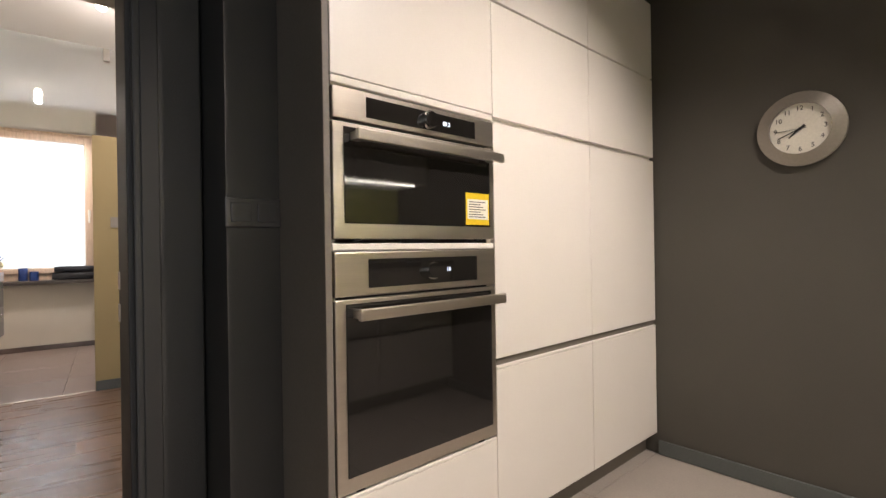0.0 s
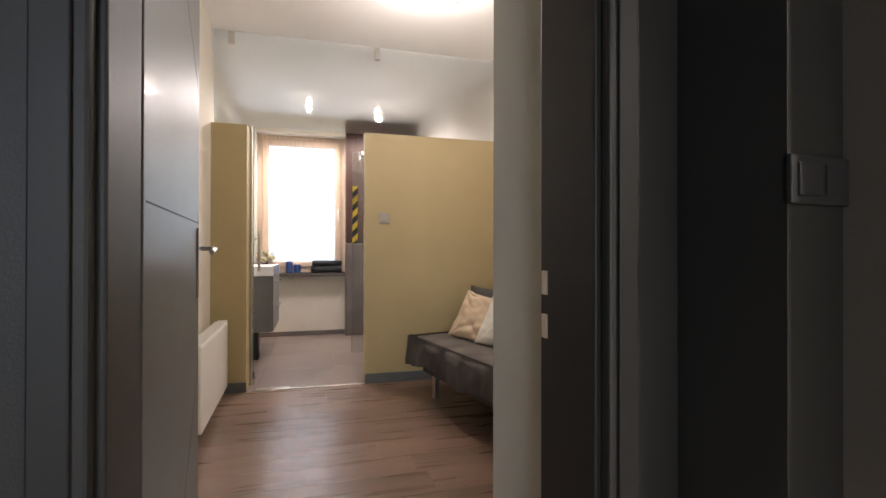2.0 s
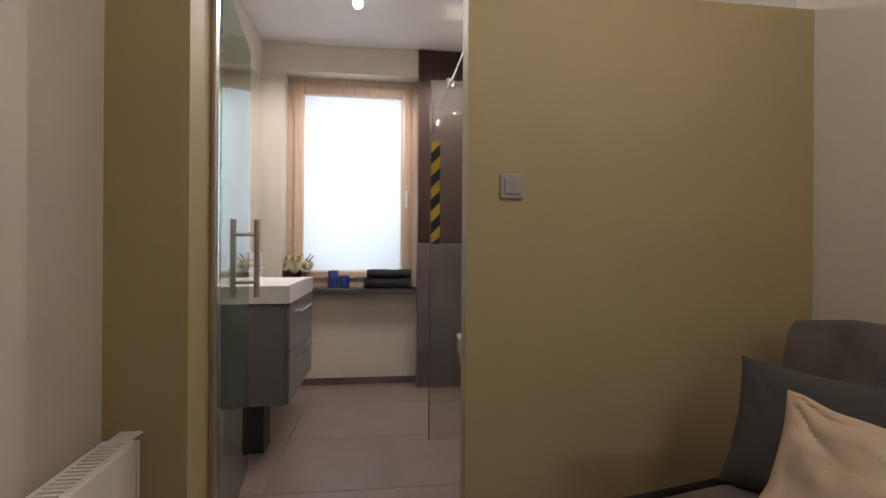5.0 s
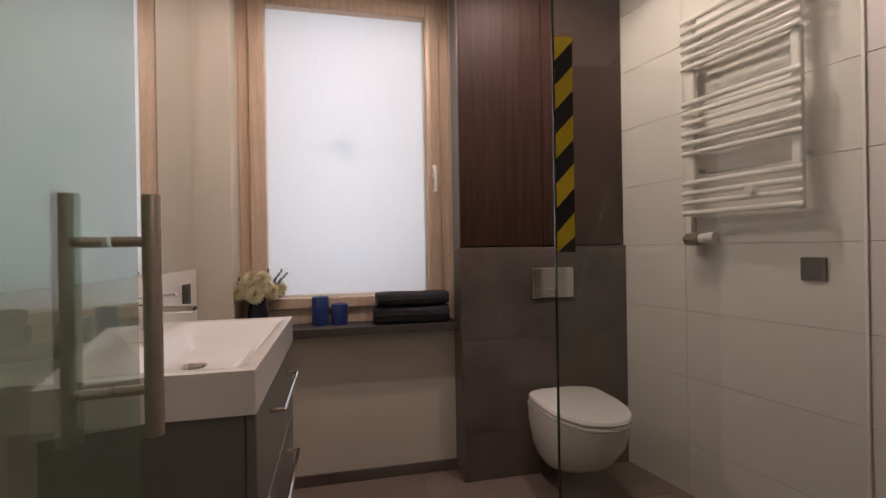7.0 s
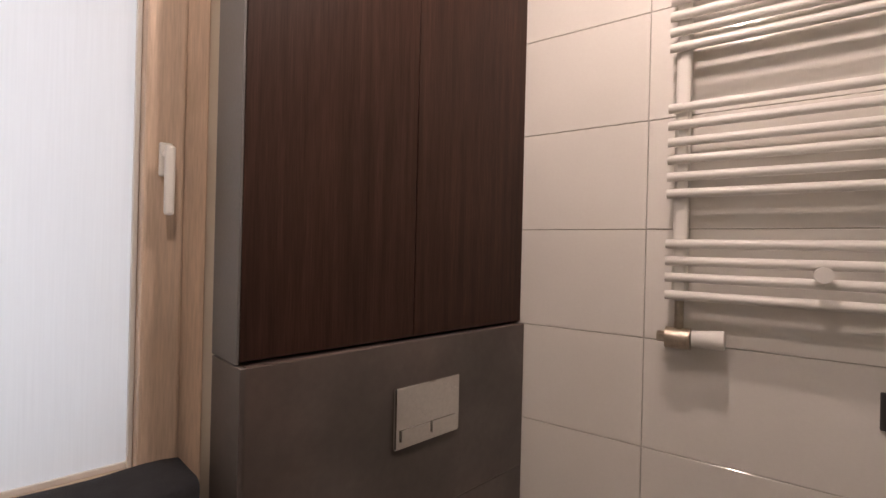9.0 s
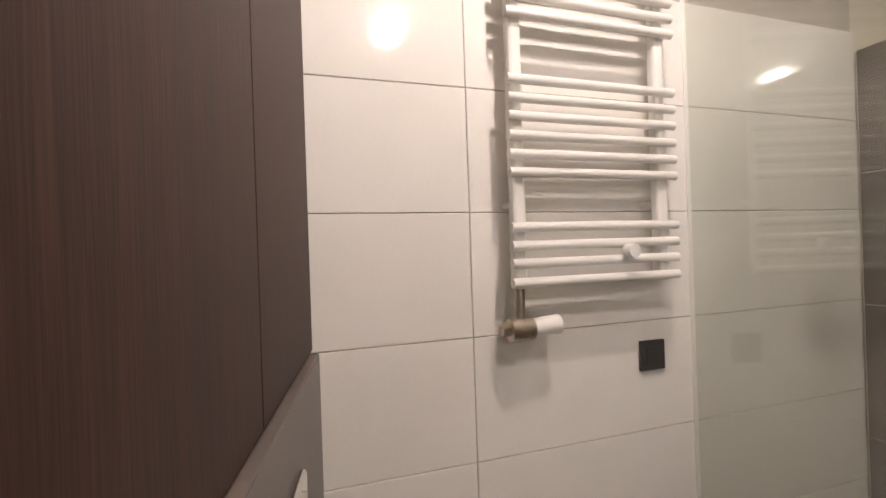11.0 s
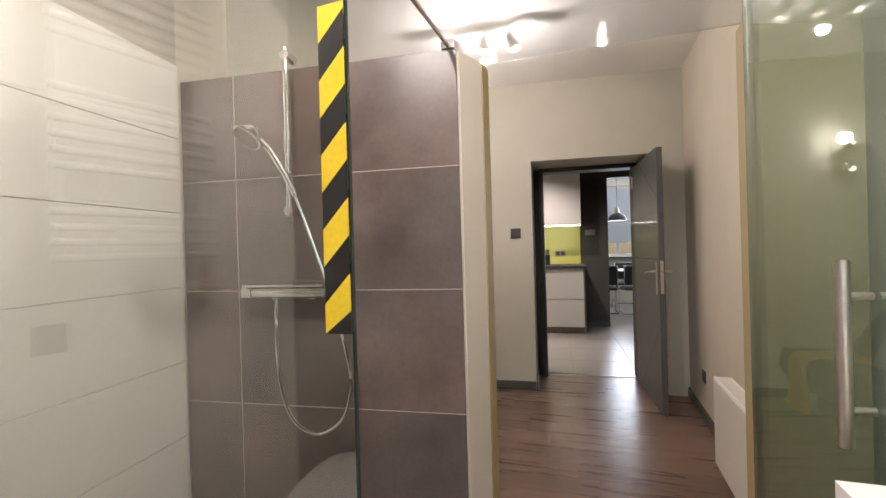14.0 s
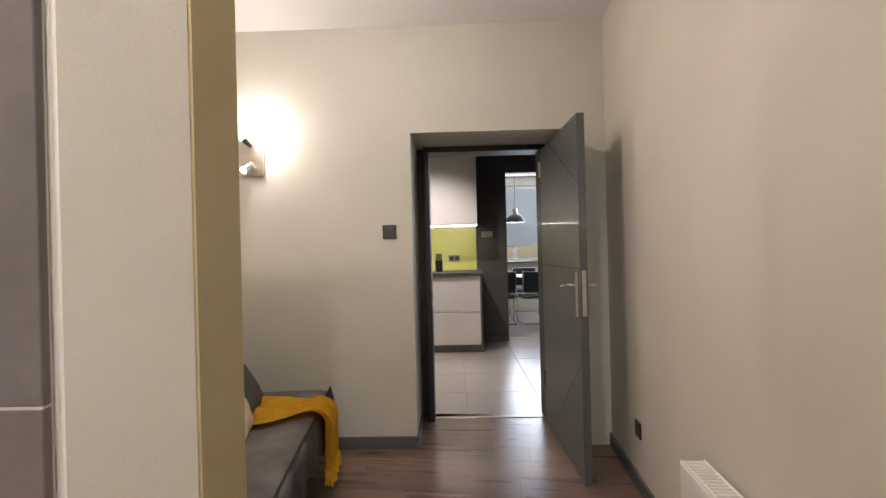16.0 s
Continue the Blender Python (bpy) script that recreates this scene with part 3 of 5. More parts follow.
for side, y0 in ((-1, 0.0), (1, LT)):
    s = side
    plate = part("handle_plate", box(B(), LW - 0.068, LW - 0.036, y0, y0 + s * 0.007, 0.87, 1.11, 0.003), STEEL, leaf, "steel handle plate")
    hb = B()
    tube(hb, [(LW - 0.052, y0 + s * 0.004, 1.04), (LW - 0.052, y0 + s * 0.05, 1.04), (LW - 0.062, y0 + s * 0.056, 1.04), (LW - 0.11, y0 + s * 0.056, 1.036), (LW - 0.175, y0 + s * 0.054, 1.028)], 0.0085, 10)
    part("lever", hb, CHROME, leaf, "curved chrome lever handle", smooth=True)
part("lock_plate", box(B(), LW, LW + 0.002, 0.010, 0.032, 0.88, 1.12, 0.001), STEEL, leaf, "pale steel lock plate")
part("latch", box(B(), LW + 0.002, LW + 0.008, 0.014, 0.028, 1.03, 1.05, 0.001), NICKEL, leaf)
groove(0.02, 1.12, 0.928, 1.13)
groove(0.25, 1.94, 0.928, 1.58)
groove(0.20, 0.02, 0.928, 0.64)
for z in (0.25, 1.75):
    part("hinge", cyl(B(), (-0.006, -0.006, z), (-0.006, -0.006, z + 0.11), 0.008, 12), STEEL, leaf, smooth=True)

# radiator on the west wall
rad = thing("radiator", pose(-1.070, -0.54, 0.0, 0, 0, 1.5), "white enamelled steel panel radiator on the wall", "radiator")
RL, RZ0, RZ1, RD = 0.46, 0.07, 0.53, 0.105
part("front_panel", box(B(), RD - 0.012, RD, -RL, RL, RZ0, RZ1, 0.006), WHITE_ENAMEL, rad)
part("back_panel", box(B(), 0.018, 0.030, -RL, RL, RZ0, RZ1, 0.004), WHITE_ENAMEL, rad)
for s in (-1, 1):
    part("side_cover", box(B(), 0.02, RD - 0.004, s * RL - 0.004, s * RL + 0.004, RZ0 + 0.005, RZ1 + 0.002, 0.002), WHITE_ENAMEL, rad)
gb = B()
box(gb, 0.022, 0.030, -RL, RL, RZ1 - 0.002, RZ1 + 0.006)
box(gb, RD - 0.012, RD - 0.004, -RL, RL, RZ1 - 0.002, RZ1 + 0.006)
for i in range(49):
    yy = -RL + 0.012 + i * 0.0203
    box(gb, 0.030, RD - 0.012, yy, yy + 0.008, RZ1 - 0.002, RZ1 + 0.004)
part("top_grille", gb, WHITE_ENAMEL, rad)
fb = B()
for i in range(40):
    yy = -RL + 0.02 + i * 0.0245
    box(fb, 0.034, RD - 0.016, yy, yy + 0.010, RZ0 + 0.03, RZ1 - 0.02)
part("convector_fins", fb, WHITE_ENAMEL, rad)
for z in (RZ0 + 0.035, RZ1 - 0.04):
    part("plug", cyl(B(), (0.065, -RL - 0.014, z), (0.065, -RL - 0.003, z), 0.012, 16), CHROME, rad, "chrome vent plug", smooth=True)
part("valve", cyl(B(), (0.065, RL + 0.003, RZ1 - 0.03), (0.065, RL + 0.06, RZ1 - 0.03), 0.016, 16), WHITE_ENAMEL, rad, "white thermostat valve", smooth=True)
part("bracket", box(B(), 0.0, 0.02, -0.35, -0.32, RZ0 + 0.05, RZ1 - 0.03), WHITE_ENAMEL, rad)
part("bracket", box(B(), 0.0, 0.02, 0.32, 0.35, RZ0 + 0.05, RZ1 - 0.03), WHITE_ENAMEL, rad)

# sofa bed along the east wall; local x runs south along the wall, local y towards the room
SOFA = Matrix.Translation((1.281, 0.043, 0)) @ Matrix(((0.2148, -0.9766, 0, 0), (-0.9766, -0.2148, 0, 0), (0, 0, 1, 0), (0, 0, 0, 1)))


def soft_box(x0, x1, y0, y1, z0, z1, r, cuts, amp, seed, lean=0.0, droop=0.0):
    """A rounded cushion-like block with a slightly uneven skin."""
    bm = B()
    nx, ny, nz = cuts
    bmesh.ops.create_cube(bm, size=2.0)
    bmesh.ops.subdivide_edges(bm, edges=bm.edges[:], cuts=10, use_grid_fill=True)
    hx, hy, hz = (x1 - x0) / 2, (y1 - y0) / 2, (z1 - z0) / 2
    for v in bm.verts:
        p = Vector((v.co.x * hx, v.co.y * hy, v.co.z * hz))
        q = Vector([max(-h + r, min(h - r, c)) for c, h in zip(p, (hx, hy, hz))])
        d = p - q
        if d.length > 1e-6:
            p = q + d.normalized() * r
        n = noise.noise(Vector((p.x * 5 + seed, p.y * 5, p.z * 5))) * amp
        p += d.normalized() * n if d.length > 1e-6 else Vector((0, 0, 0))
        p.y += lean * (hz - p.z)
        v.co = p + Vector(((x0 + x1) / 2, (y0 + y1) / 2, (z0 + z1) / 2))
    return bm


sofa = thing("sofa", SOFA, "charcoal velour sofa bed with an unfolded throw cover", "sofa")
S0, S1 = 0.19, 1.97
seat_ob = part("seat", soft_box(S0, S1, 0.30, 1.06, 0.22, 0.44, 0.06, (4, 4, 4), 0.006, 1), SOFA_CLOTH, sofa, smooth=True)
part("backrest", soft_box(S0 - 0.09, S1 - 0.01, 0.12, 0.27, 0.30, 0.88, 0.07, (4, 4, 4), 0.008, 5, lean=0.22), SOFA_CLOTH, sofa, smooth=True)
# cover hanging over the front edge in shallow folds
bm = B()
NX, NZ = 90, 8
grid = []
for i in range(NX + 1):
    x = S0 - 0.03 + (S1 - S0 + 0.06) * i / NX
    rowv = []
    for k in range(NZ + 1):
        f = k / NZ
        wave = 0.012 * f * math.sin(x * 21) + 0.008 * f * math.sin(x * 47 + 1)
        z = 0.43 - 0.19 * f - 0.02 * f * math.sin(x * 9)
        rowv.append(bm.verts.new((x, 1.045 + 0.035 * math.sin(f * 1.6) + wave, z)))
    grid.append(rowv)
for a, b in zip(grid, grid[1:]):
    for k in range(NZ):
        bm.faces.new((a[k], b[k], b[k + 1], a[k + 1]))
bmesh.ops.solidify(bm, geom=bm.faces[:], thickness=0.006)
part("cover_front", bm, SOFA_CLOTH, sofa, "hanging velour cover edge", smooth=True)
bm = B()
grid = []
for i in range(40):
    y = 0.25 + 0.82 * i / 39
    rowv = []
    for k in range(7):
        f = k / 6
        rowv.append(bm.verts.new((S0 - 0.01 - 0.03 * math.sin(f * 1.5) + 0.008 * f * math.sin(y * 30), y, 0.43 - 0.16 * f)))
    grid.append(rowv)
for a, b in zip(grid, grid[1:]):
    for k in range(6):
        bm.faces.new((a[k], b[k], b[k + 1], a[k + 1]))
bmesh.ops.solidify(bm, geom=bm.faces[:], thickness=0.006)
part("cover_side", bm, SOFA_CLOTH, sofa, smooth=True)
part("frame", box(B(), S0 + 0.05, S1 - 0.05, 0.30, 0.98, 0.17, 0.225, 0.008), BLACK, sofa)
for x in (S0 + 0.16, S1 - 0.16):
    for y in (0.34, 0.93):
        part("leg", box(B(), x - 0.02, x + 0.02, y - 0.02, y + 0.02, 0.0, 0.17, 0.004), STEEL, sofa, "grey metal leg")


def cushion(m, w, h, d, mat, label, seed, ribs=0, creases=0.010, puff=0.5):
    """A scatter cushion with pulled-out corners, puffed middle and sharp creases that run from the corners."""
    t = thing("cushion", m, label, "cushion", "cushions on the sofa")
    bm = B()
    n = 48
    for s in (-1, 1):
        g = []
        for i in range(n + 1):
            rowv = []
            for j in range(n + 1):
                a, b = 2 * i / n - 1, 2 * j / n - 1
                pinch = 1 - 0.10 * (1 - a * a) * abs(b) ** 2
                pinch2 = 1 - 0.10 * (1 - b * b) * abs(a) ** 2
                x, z = a * w / 2 * pinch2, b * h / 2 * pinch
                x += 0.006 * noise.noise(Vector((b * 3, seed, 1)))
                z += 0.006 * noise.noise(Vector((a * 3, seed, 5)))
                f = max(0.0, (1 - a * a) * (1 - b * b)) ** puff
                y = s * d / 2 * f
                edge = min(1.0, f * 2.5)
                k = 0.0
                for ca, cb in ((-1, -1), (1, -1), (-1, 1), (1, 1)):
                    da, db = a - ca, b - cb
                    r = math.hypot(da, db)
                    ang = math.atan2(db, da)
                    fade = max(0.0, 1 - r / 1.5)
                    k += fade * (1 - abs(noise.noise(Vector((ang * 1.5 + ca, r * 0.7, seed + cb * 3))))) ** 7
                y -= s * edge * creases * k
                y += s * edge * creases * 0.5 * noise.noise(Vector((a * 3.5 + seed, b * 3.5, s * 3)))
                if ribs:
                    y += s * edge * 0.0008 * math.sin(b * ribs)
                rowv.append(bm.verts.new((x, y, z)))
            g.append(rowv)
        for p, q in zip(g, g[1:]):
            for k in range(n):
                bm.faces.new((p[k], q[k], q[k + 1], p[k + 1]))
    bmesh.ops.remove_doubles(bm, verts=bm.verts[:], dist=0.0012)
    part("cover", bm, mat, t, smooth=True)
    sb = B()
    tube(sb, [(-w / 2 * 0.985, 0, -h / 2 * 0.95), (-w / 2 * 0.90, 0, 0), (-w / 2 * 0.985, 0, h / 2 * 0.95)], 0.003, 6)
    part("seam", sb, mat, t)
    return t


def on_sofa(along, out, z, yaw, lean, turn=0):
    """A pose on the seat: distance along the wall, out from it, centre height, turn and backward lean."""
    p = SOFA @ Vector((along, out, z))
    return Matrix.Translation(p) @ pose(0, 0, 0, 0, 0, EANG + 90 + yaw) @ pose(0, 0, 0, lean, 0, 0) @ pose(0, 0, 0, 0, turn, 0)


cushion(on_sofa(0.39, 0.54, 0.60, 14, 20), 0.44, 0.37, 0.13, CLOTH_DARK, "charcoal cotton cushion leaning in the sofa corner", 1)
cushion(on_sofa(0.62, 0.74, 0.585, 22, 28, -8), 0.40, 0.35, 0.13, CLOTH_TAN, "creased champagne satin cushion on the sofa", 2, creases=0.018)
cushion(on_sofa(0.93, 0.71, 0.60, 14, 28, -3), 0.46, 0.38, 0.15, CLOTH_WHITE, "white quilted cushion on the sofa", 3, ribs=22, creases=0.010)
cushion(on_sofa(1.25, 0.70, 0.575, 16, 30, -8), 0.37, 0.35, 0.14, CLOTH_CREAM, "cream ribbed cotton cushion on the sofa", 4, creases=0.014)
cushion(on_sofa(1.53, 0.63, 0.59, 6, 32), 0.48, 0.40, 0.15, CLOTH_DARK, "charcoal cotton cushion near the sofa end", 5, creases=0.010)

# mustard throw folded over the southern end of the seat
throw = thing("throw_blanket", SOFA, "mustard yellow woven throw with fringe draped over the sofa", "blanket")
bm = B()
grid = []
NU, NV = 56, 70
for i in range(NU + 1):
    a = i / NU
    rowv = []
    for k in range(NV + 1):
        f = k / NV
        s = 0.50 + 0.84 * f            # path: over the seat, round the edge, down the front
        g = min(1.0, max(0.0, (s - 0.80) / 0.30))
        g = g * g * (3 - 2 * g)
        x = 1.51 + 0.05 * g + (a - 0.5) * (0.50 - 0.27 * g) + 0.02 * math.sin(4 * f + 3 * a)
        ridge = 0.5 + 0.5 * math.sin(a * (15 + 4 * g) + 2.2 * f + 1.6 * noise.noise(Vector((a * 2, f * 2.5, 7))))
        out = 0.008 + (0.022 + 0.016 * g) * ridge ** 1.5 + 0.010 * abs(noise.noise(Vector((a * 6, f * 6, 2))))
        flat, bend = 1.02, 0.065
        if s < flat:
            y, z = s, 0.442 + out
        elif s < flat + bend * math.pi / 2:
            h = (s - flat) / bend
            y, z = flat + (bend + out) * math.sin(h), 0.377 + (bend + out) * math.cos(h)
        else:
            y, z = flat + bend + out, 0.377 - (s - flat - bend * math.pi / 2)
        rowv.append(bm.verts.new((x, y, z)))
    grid.append(rowv)
for p, q in zip(grid, grid[1:]):
    for k in range(NV):
        bm.faces.new((p[k], q[k], q[k + 1], p[k + 1]))
tips = [rv[-1].co.copy() for rv in grid]
bmesh.ops.solidify(bm, geom=bm.faces[:], thickness=0.012)
part("cloth", bm, YELLOW, throw, smooth=True)
bm = B()
for i, p in enumerate(tips):
    for k in range(2):
        q = p + Vector((rng.uniform(-0.006, 0.006), rng.uniform(-0.004, 0.004), 0.004))
        tube(bm, [q, q + Vector((rng.uniform(-0.012, 0.012), rng.uniform(0, 0.01), -0.035)), q + Vector((rng.uniform(-0.018, 0.018), rng.uniform(0, 0.012), -0.075))], 0.0028, 5)
part("fringe", bm, YELLOW, throw, "twisted yellow wool fringe")

# wall lamp beside the door wall
lamp = thing("wall_lamp", KIT @ pose(1.25, DV + 0.001, 1.88, 0, 0, 180), "square steel wall lamp with two small spots", "wall lamp")
part("plate", box(B(), -0.075, 0.075, -0.022, 0, -0.13, 0.13, 0.004), STEEL, lamp)
for z, t in ((0.06, 1), (-0.06, -1)):
    sp = part("spot_head", cyl(B(), (0, -0.035, z), (-0.03, -0.075, z + 0.04 * t), 0.022, 20, 0.028), CHROME, lamp, "small chrome spot head", smooth=True)
    part("bulb", cyl(B(), (-0.031, -0.076, z + 0.041 * t), (-0.033, -0.079, z + 0.044 * t), 0.020, 20), BULB, sp, "lit halogen bulb")

# ceiling spot cluster
cl = thing("ceiling_spotlight", pose(0.27, -1.05, CEIL), "chrome ceiling bar with three lit spots", "ceiling lamp")
part("bar", box(B(), -0.22, 0.22, -0.03, 0.03, -0.028, 0.0, 0.005), CHROME, cl)
for i, x in enumerate((-0.16, 0.0, 0.16)):
    head = part("spot_head", cyl(B(), (x, 0, -0.09), (x + 0.03 * (i - 1), -0.04 + 0.02 * i, -0.17), 0.022, 20, 0.034), CHROME, cl, "small chrome spot head", smooth=True)
    part("bulb", cyl(B(), (x + 0.03 * (i - 1), -0.04 + 0.02 * i, -0.171), (x + 0.032 * (i - 1), -0.042 + 0.02 * i, -0.176), 0.028, 20), BULB, head, "lit halogen bulb")
    part("arm", cyl(B(), (x, 0, -0.028), (x, 0, -0.095), 0.006, 10), CHROME, cl)

# glass above the partition, held by clamps
tg = thing("glass_transom", IDENT, "clear glass sheet between partition and ceiling", "glass panel")
pane = part("pane", box(B(), west(0.06) + 0.01, east(0.06) - 0.01, 0.055, 0.063, 1.974, 2.678, 0.001), TRANSOM_GLASS, tg)
pane.visible_shadow = False
for x in (-0.98, 0.10, 1.20):
    part("clamp", box(B(), x - 0.022, x + 0.022, 0.030, 0.088, 2.57, 2.668, 0.004), CHROME, tg, "small chrome glass clamp")

# glass door, open into the bathroom
GD = pose(-0.840, 0.20, 0, 0, 0, 97.5)
gd = thing("glass_door", GD, "open frameless greenish glass door with a bar handle", "glass door")
gp = part("pane", box(B(), 0.0, 0.68, -0.004, 0.004, 0.012, 2.05, 0.001), SMOKED_GLASS, gd)
gp.visible_shadow = False
for s in (-1, 1):
    hnd = part("handle_bar", cyl(B(), (0.54, s * 0.055, 0.86), (0.54, s * 0.055, 1.22), 0.013, 20), STEEL, gd, "brushed steel bar handle", smooth=True)
    for z in (0.93, 1.15):
        part("standoff", cyl(B(), (0.54, s * 0.005, z), (0.54, s * 0.045, z), 0.008, 14), STEEL, hnd, smooth=True)
for z0, z1 in ((0.0, 0.055), (2.03, 2.075)):
    part("pivot_fitting", box(B(), -0.01, 0.15, -0.014, 0.014, z0, z1, 0.003), CHROME, gd, "chrome pivot fitting")
hp = thing("floor_pivot_plate", IDENT, "pale metal pivot plate in the floor", "door fitting")
part("plate", box(B(), -0.80, -0.56, 0.014, 0.062, 0.0, 0.005, 0.002), STEEL, hp)
pr = thing("glass_profile", IDENT, "dark metal hinge profile on the olive post", "door fitting")
part("profile", box(B(), -0.864, -0.846, 0.17, 0.20, 0.0, 2.06, 0.003), STEEL, pr)

# ---- bathroom ----
# white tiles on the slanted east wall, rows of 30 cm
EB = EAST


def ey(y):
    return y * math.sqrt(1 + 0.176 ** 2)


wall_tiles = tagged(finish("wall_tiling_white", box(B(), -0.006, -0.0005, ey(0.40), ey(2.185), 0.0, BCEIL - 0.002, m=EB), GROUT_LIGHT), "large glossy white wall tiles with thin joints", "wall tiles", kind="structure")
ROWS = [0.0, 0.234, 0.534, 0.834, 1.134, 1.434, 1.734, 2.034, 2.334, 2.634, BCEIL - 0.003]
for r, (z0, z1) in enumerate(zip(ROWS, ROWS[1:])):
    spans = ((0.40, 1.10), (1.10, 1.79), (1.79, 2.17)) if z0 > 2.0 else ((0.40, 1.79), (1.79, 2.17))
    for a, b in spans:
        if z0 > 2.0 and b < 1.2:
            continue
        h, w = (z1 - z0) - 0.002, ey(b) - ey(a) - 0.002
        bm = box(B(), -0.014, 0.0, -w / 2, w / 2, -h / 2, h / 2)
        es = [e for e in bm.edges if all(v.co.x < -0.01 for v in e.verts)]
        bmesh.ops.bevel(bm, geom=es, offset=0.0015, segments=1, affect="EDGES")
        bmesh.ops.recalc_face_normals(bm, faces=bm.faces[:])
        me = bpy.data.meshes.new("tile")
        bm.to_mesh(me)
        bm.free()
        me.materials.append(WHITE_TILE)
        piece("tile", me, wall_tiles, EB @ pose(-0.0005, (ey(a) + ey(b)) / 2, (z0 + z1) / 2))

# dark tiles on the shower side of the partition
dark = tagged(finish("wall_tiling_dark", box(B(), 0.002, 1.150, -0.0115, 0.0008, 0.0, 1.968, m=TB), GROUT_LIGHT), "rust brown slate look tiles in the shower", "wall tiles", kind="structure")
DZS = [0.0, 0.222, 0.669, 1.116, 1.558, 1.972]
DXS = [0.0, 0.905, 1.152]
for z0, z1 in zip(DZS, DZS[1:]):
    for a, b in zip(DXS, DXS[1:]):
        w, h = b - a - 0.003, z1 - z0 - 0.003
        bm = box(B(), -w / 2, w / 2, 0, 0.010, -h / 2, h / 2)
        es = [e for e in bm.edges if all(v.co.y > 0.005 for v in e.verts)]
        bmesh.ops.bevel(bm, geom=es, offset=0.001, segments=1, affect="EDGES")
        bmesh.ops.recalc_face_normals(bm, faces=bm.faces[:])
        me = bpy.data.meshes.new("tile")
        bm.to_mesh(me)
        bm.free()
        me.materials.append(DARK_TILE)
        piece("tile", me, dark, TB @ pose((a + b) / 2, -0.008, (z0 + z1) / 2))

# boxed-in cistern: tiles below, wooden cupboard above
PY = 2.14
PX1 = east(2.15) - 0.016
cb = tagged(finish("cistern_boxing", box(B(), 0.004, PX1, PY + 0.002, WY - 0.001, 0.0, 1.134), DARK_TILE), "boxed in cistern clad with rust brown tiles", "boxing", kind="structure")
for z0, z1 in ((0.0, 0.234), (0.234, 0.684), (0.684, 1.134)):
    w, h = PX1 - 0.003, z1 - z0 - 0.003
    me = finish("tile", box(B(), 0.0, w, PY, PY + 0.012, z0 + 0.0015, z1 - 0.0015, 0.001, seg=1), DARK_TILE)
    me.parent = cb
    me = finish("tile", box(B(), -0.008, 0.0035, PY, WY + 0.09, z0 + 0.0015, z1 - 0.0015, 0.001, seg=1), DARK_TILE)
    me.parent = cb
cup = thing("wall_cupboard", IDENT, "tall dark wenge cupboard over the toilet", "cupboard")
CX1 = PX1 - 0.004
part("body", box(B(), -0.004, CX1, PY + 0.034, WY - 0.001, 1.137, BCEIL - 0.004, 0.001), WOOD_DARK, cup)
for a, b in ((-0.004, 0.428), (0.431, CX1)):
    part("door", box(B(), a, b, PY + 0.014, PY + 0.032, 1.142, BCEIL - 0.012, 0.0015), WOOD_DARK, cup)
part("side_trim", box(B(), -0.009, -0.0045, PY + 0.016, WY + 0.09, 1.137, BCEIL - 0.006, 0.001), VANITY_GREY, cup, "grey edge strip")

# flush plate
fp = thing("flush_plate", pose(0.467, PY, 0.953), "chrome dual flush plate on the tiles", "flush plate")
part("plate", box(B(), -0.112, 0.112, -0.012, 0, -0.076, 0.076, 0.006), CHROME, fp)
part("button", box(B(), -0.095, 0.002, -0.017, -0.0121, -0.058, -0.028, 0.003), CHROME, fp, "large flush button")
part("button", box(B(), 0.006, 0.095, -0.017, -0.0121, -0.058, -0.028, 0.003), CHROME, fp, "small flush button")

# wall-hung toilet
def toilet():
    t = thing("toilet", pose(0.467, PY, 0.0), "white ceramic wall hung toilet with closed lid", "toilet")

    def outline(w, l, n=36, y0=0.0):
        pts = []
        for k in range(n):
            a = 2 * math.pi * k / n
            c, s = math.cos(a), math.sin(a)
            x = w / 2 * (abs(c) ** 0.85) * (1 if c > 0 else -1)
            if s < 0:
                y = -l * 0.62 * abs(s) ** 0.95
            else:
                y = l * 0.38 * abs(s) ** 0.35
            pts.append((x, y - l * 0.38 + y0))
        return pts

    def loft(rings):
        bm = B()
        vs = [[bm.verts.new((x, y, z)) for x, y in pts] for pts, z in rings]
        n = len(vs[0])
        for a, b in zip(vs, vs[1:]):
            for k in range(n):
                bm.faces.new((a[k], a[(k + 1) % n], b[(k + 1) % n], b[k]))
        bm.faces.new(vs[0])
        bm.faces.new(vs[-1])
        return bm

    part("bowl", loft([(outline(0.18, 0.20), 0.09), (outline(0.24, 0.30), 0.13), (outline(0.30, 0.42), 0.20), (outline(0.345, 0.50), 0.30), (outline(0.36, 0.525), 0.375), (outline(0.36, 0.53), 0.392)]), CERAMIC, t, smooth=True)
    part("seat", loft([(outline(0.362, 0.50, y0=-0.028), 0.394), (outline(0.368, 0.505, y0=-0.028), 0.402), (outline(0.364, 0.50, y0=-0.028), 0.410)]), CERAMIC, t, smooth=True)
    part("lid", loft([(outline(0.366, 0.50, y0=-0.028), 0.413), (outline(0.37, 0.505, y0=-0.028), 0.424), (outline(0.36, 0.495, y0=-0.030), 0.434), (outline(0.30, 0.43, y0=-0.05), 0.438)]), CERAMIC, t, smooth=True)
    for s in (-1, 1):
        part("hinge", cyl(B(), (s * 0.07, -0.018, 0.41), (s * 0.07, -0.018, 0.435), 0.014, 14), CHROME, t, smooth=True)


toilet()

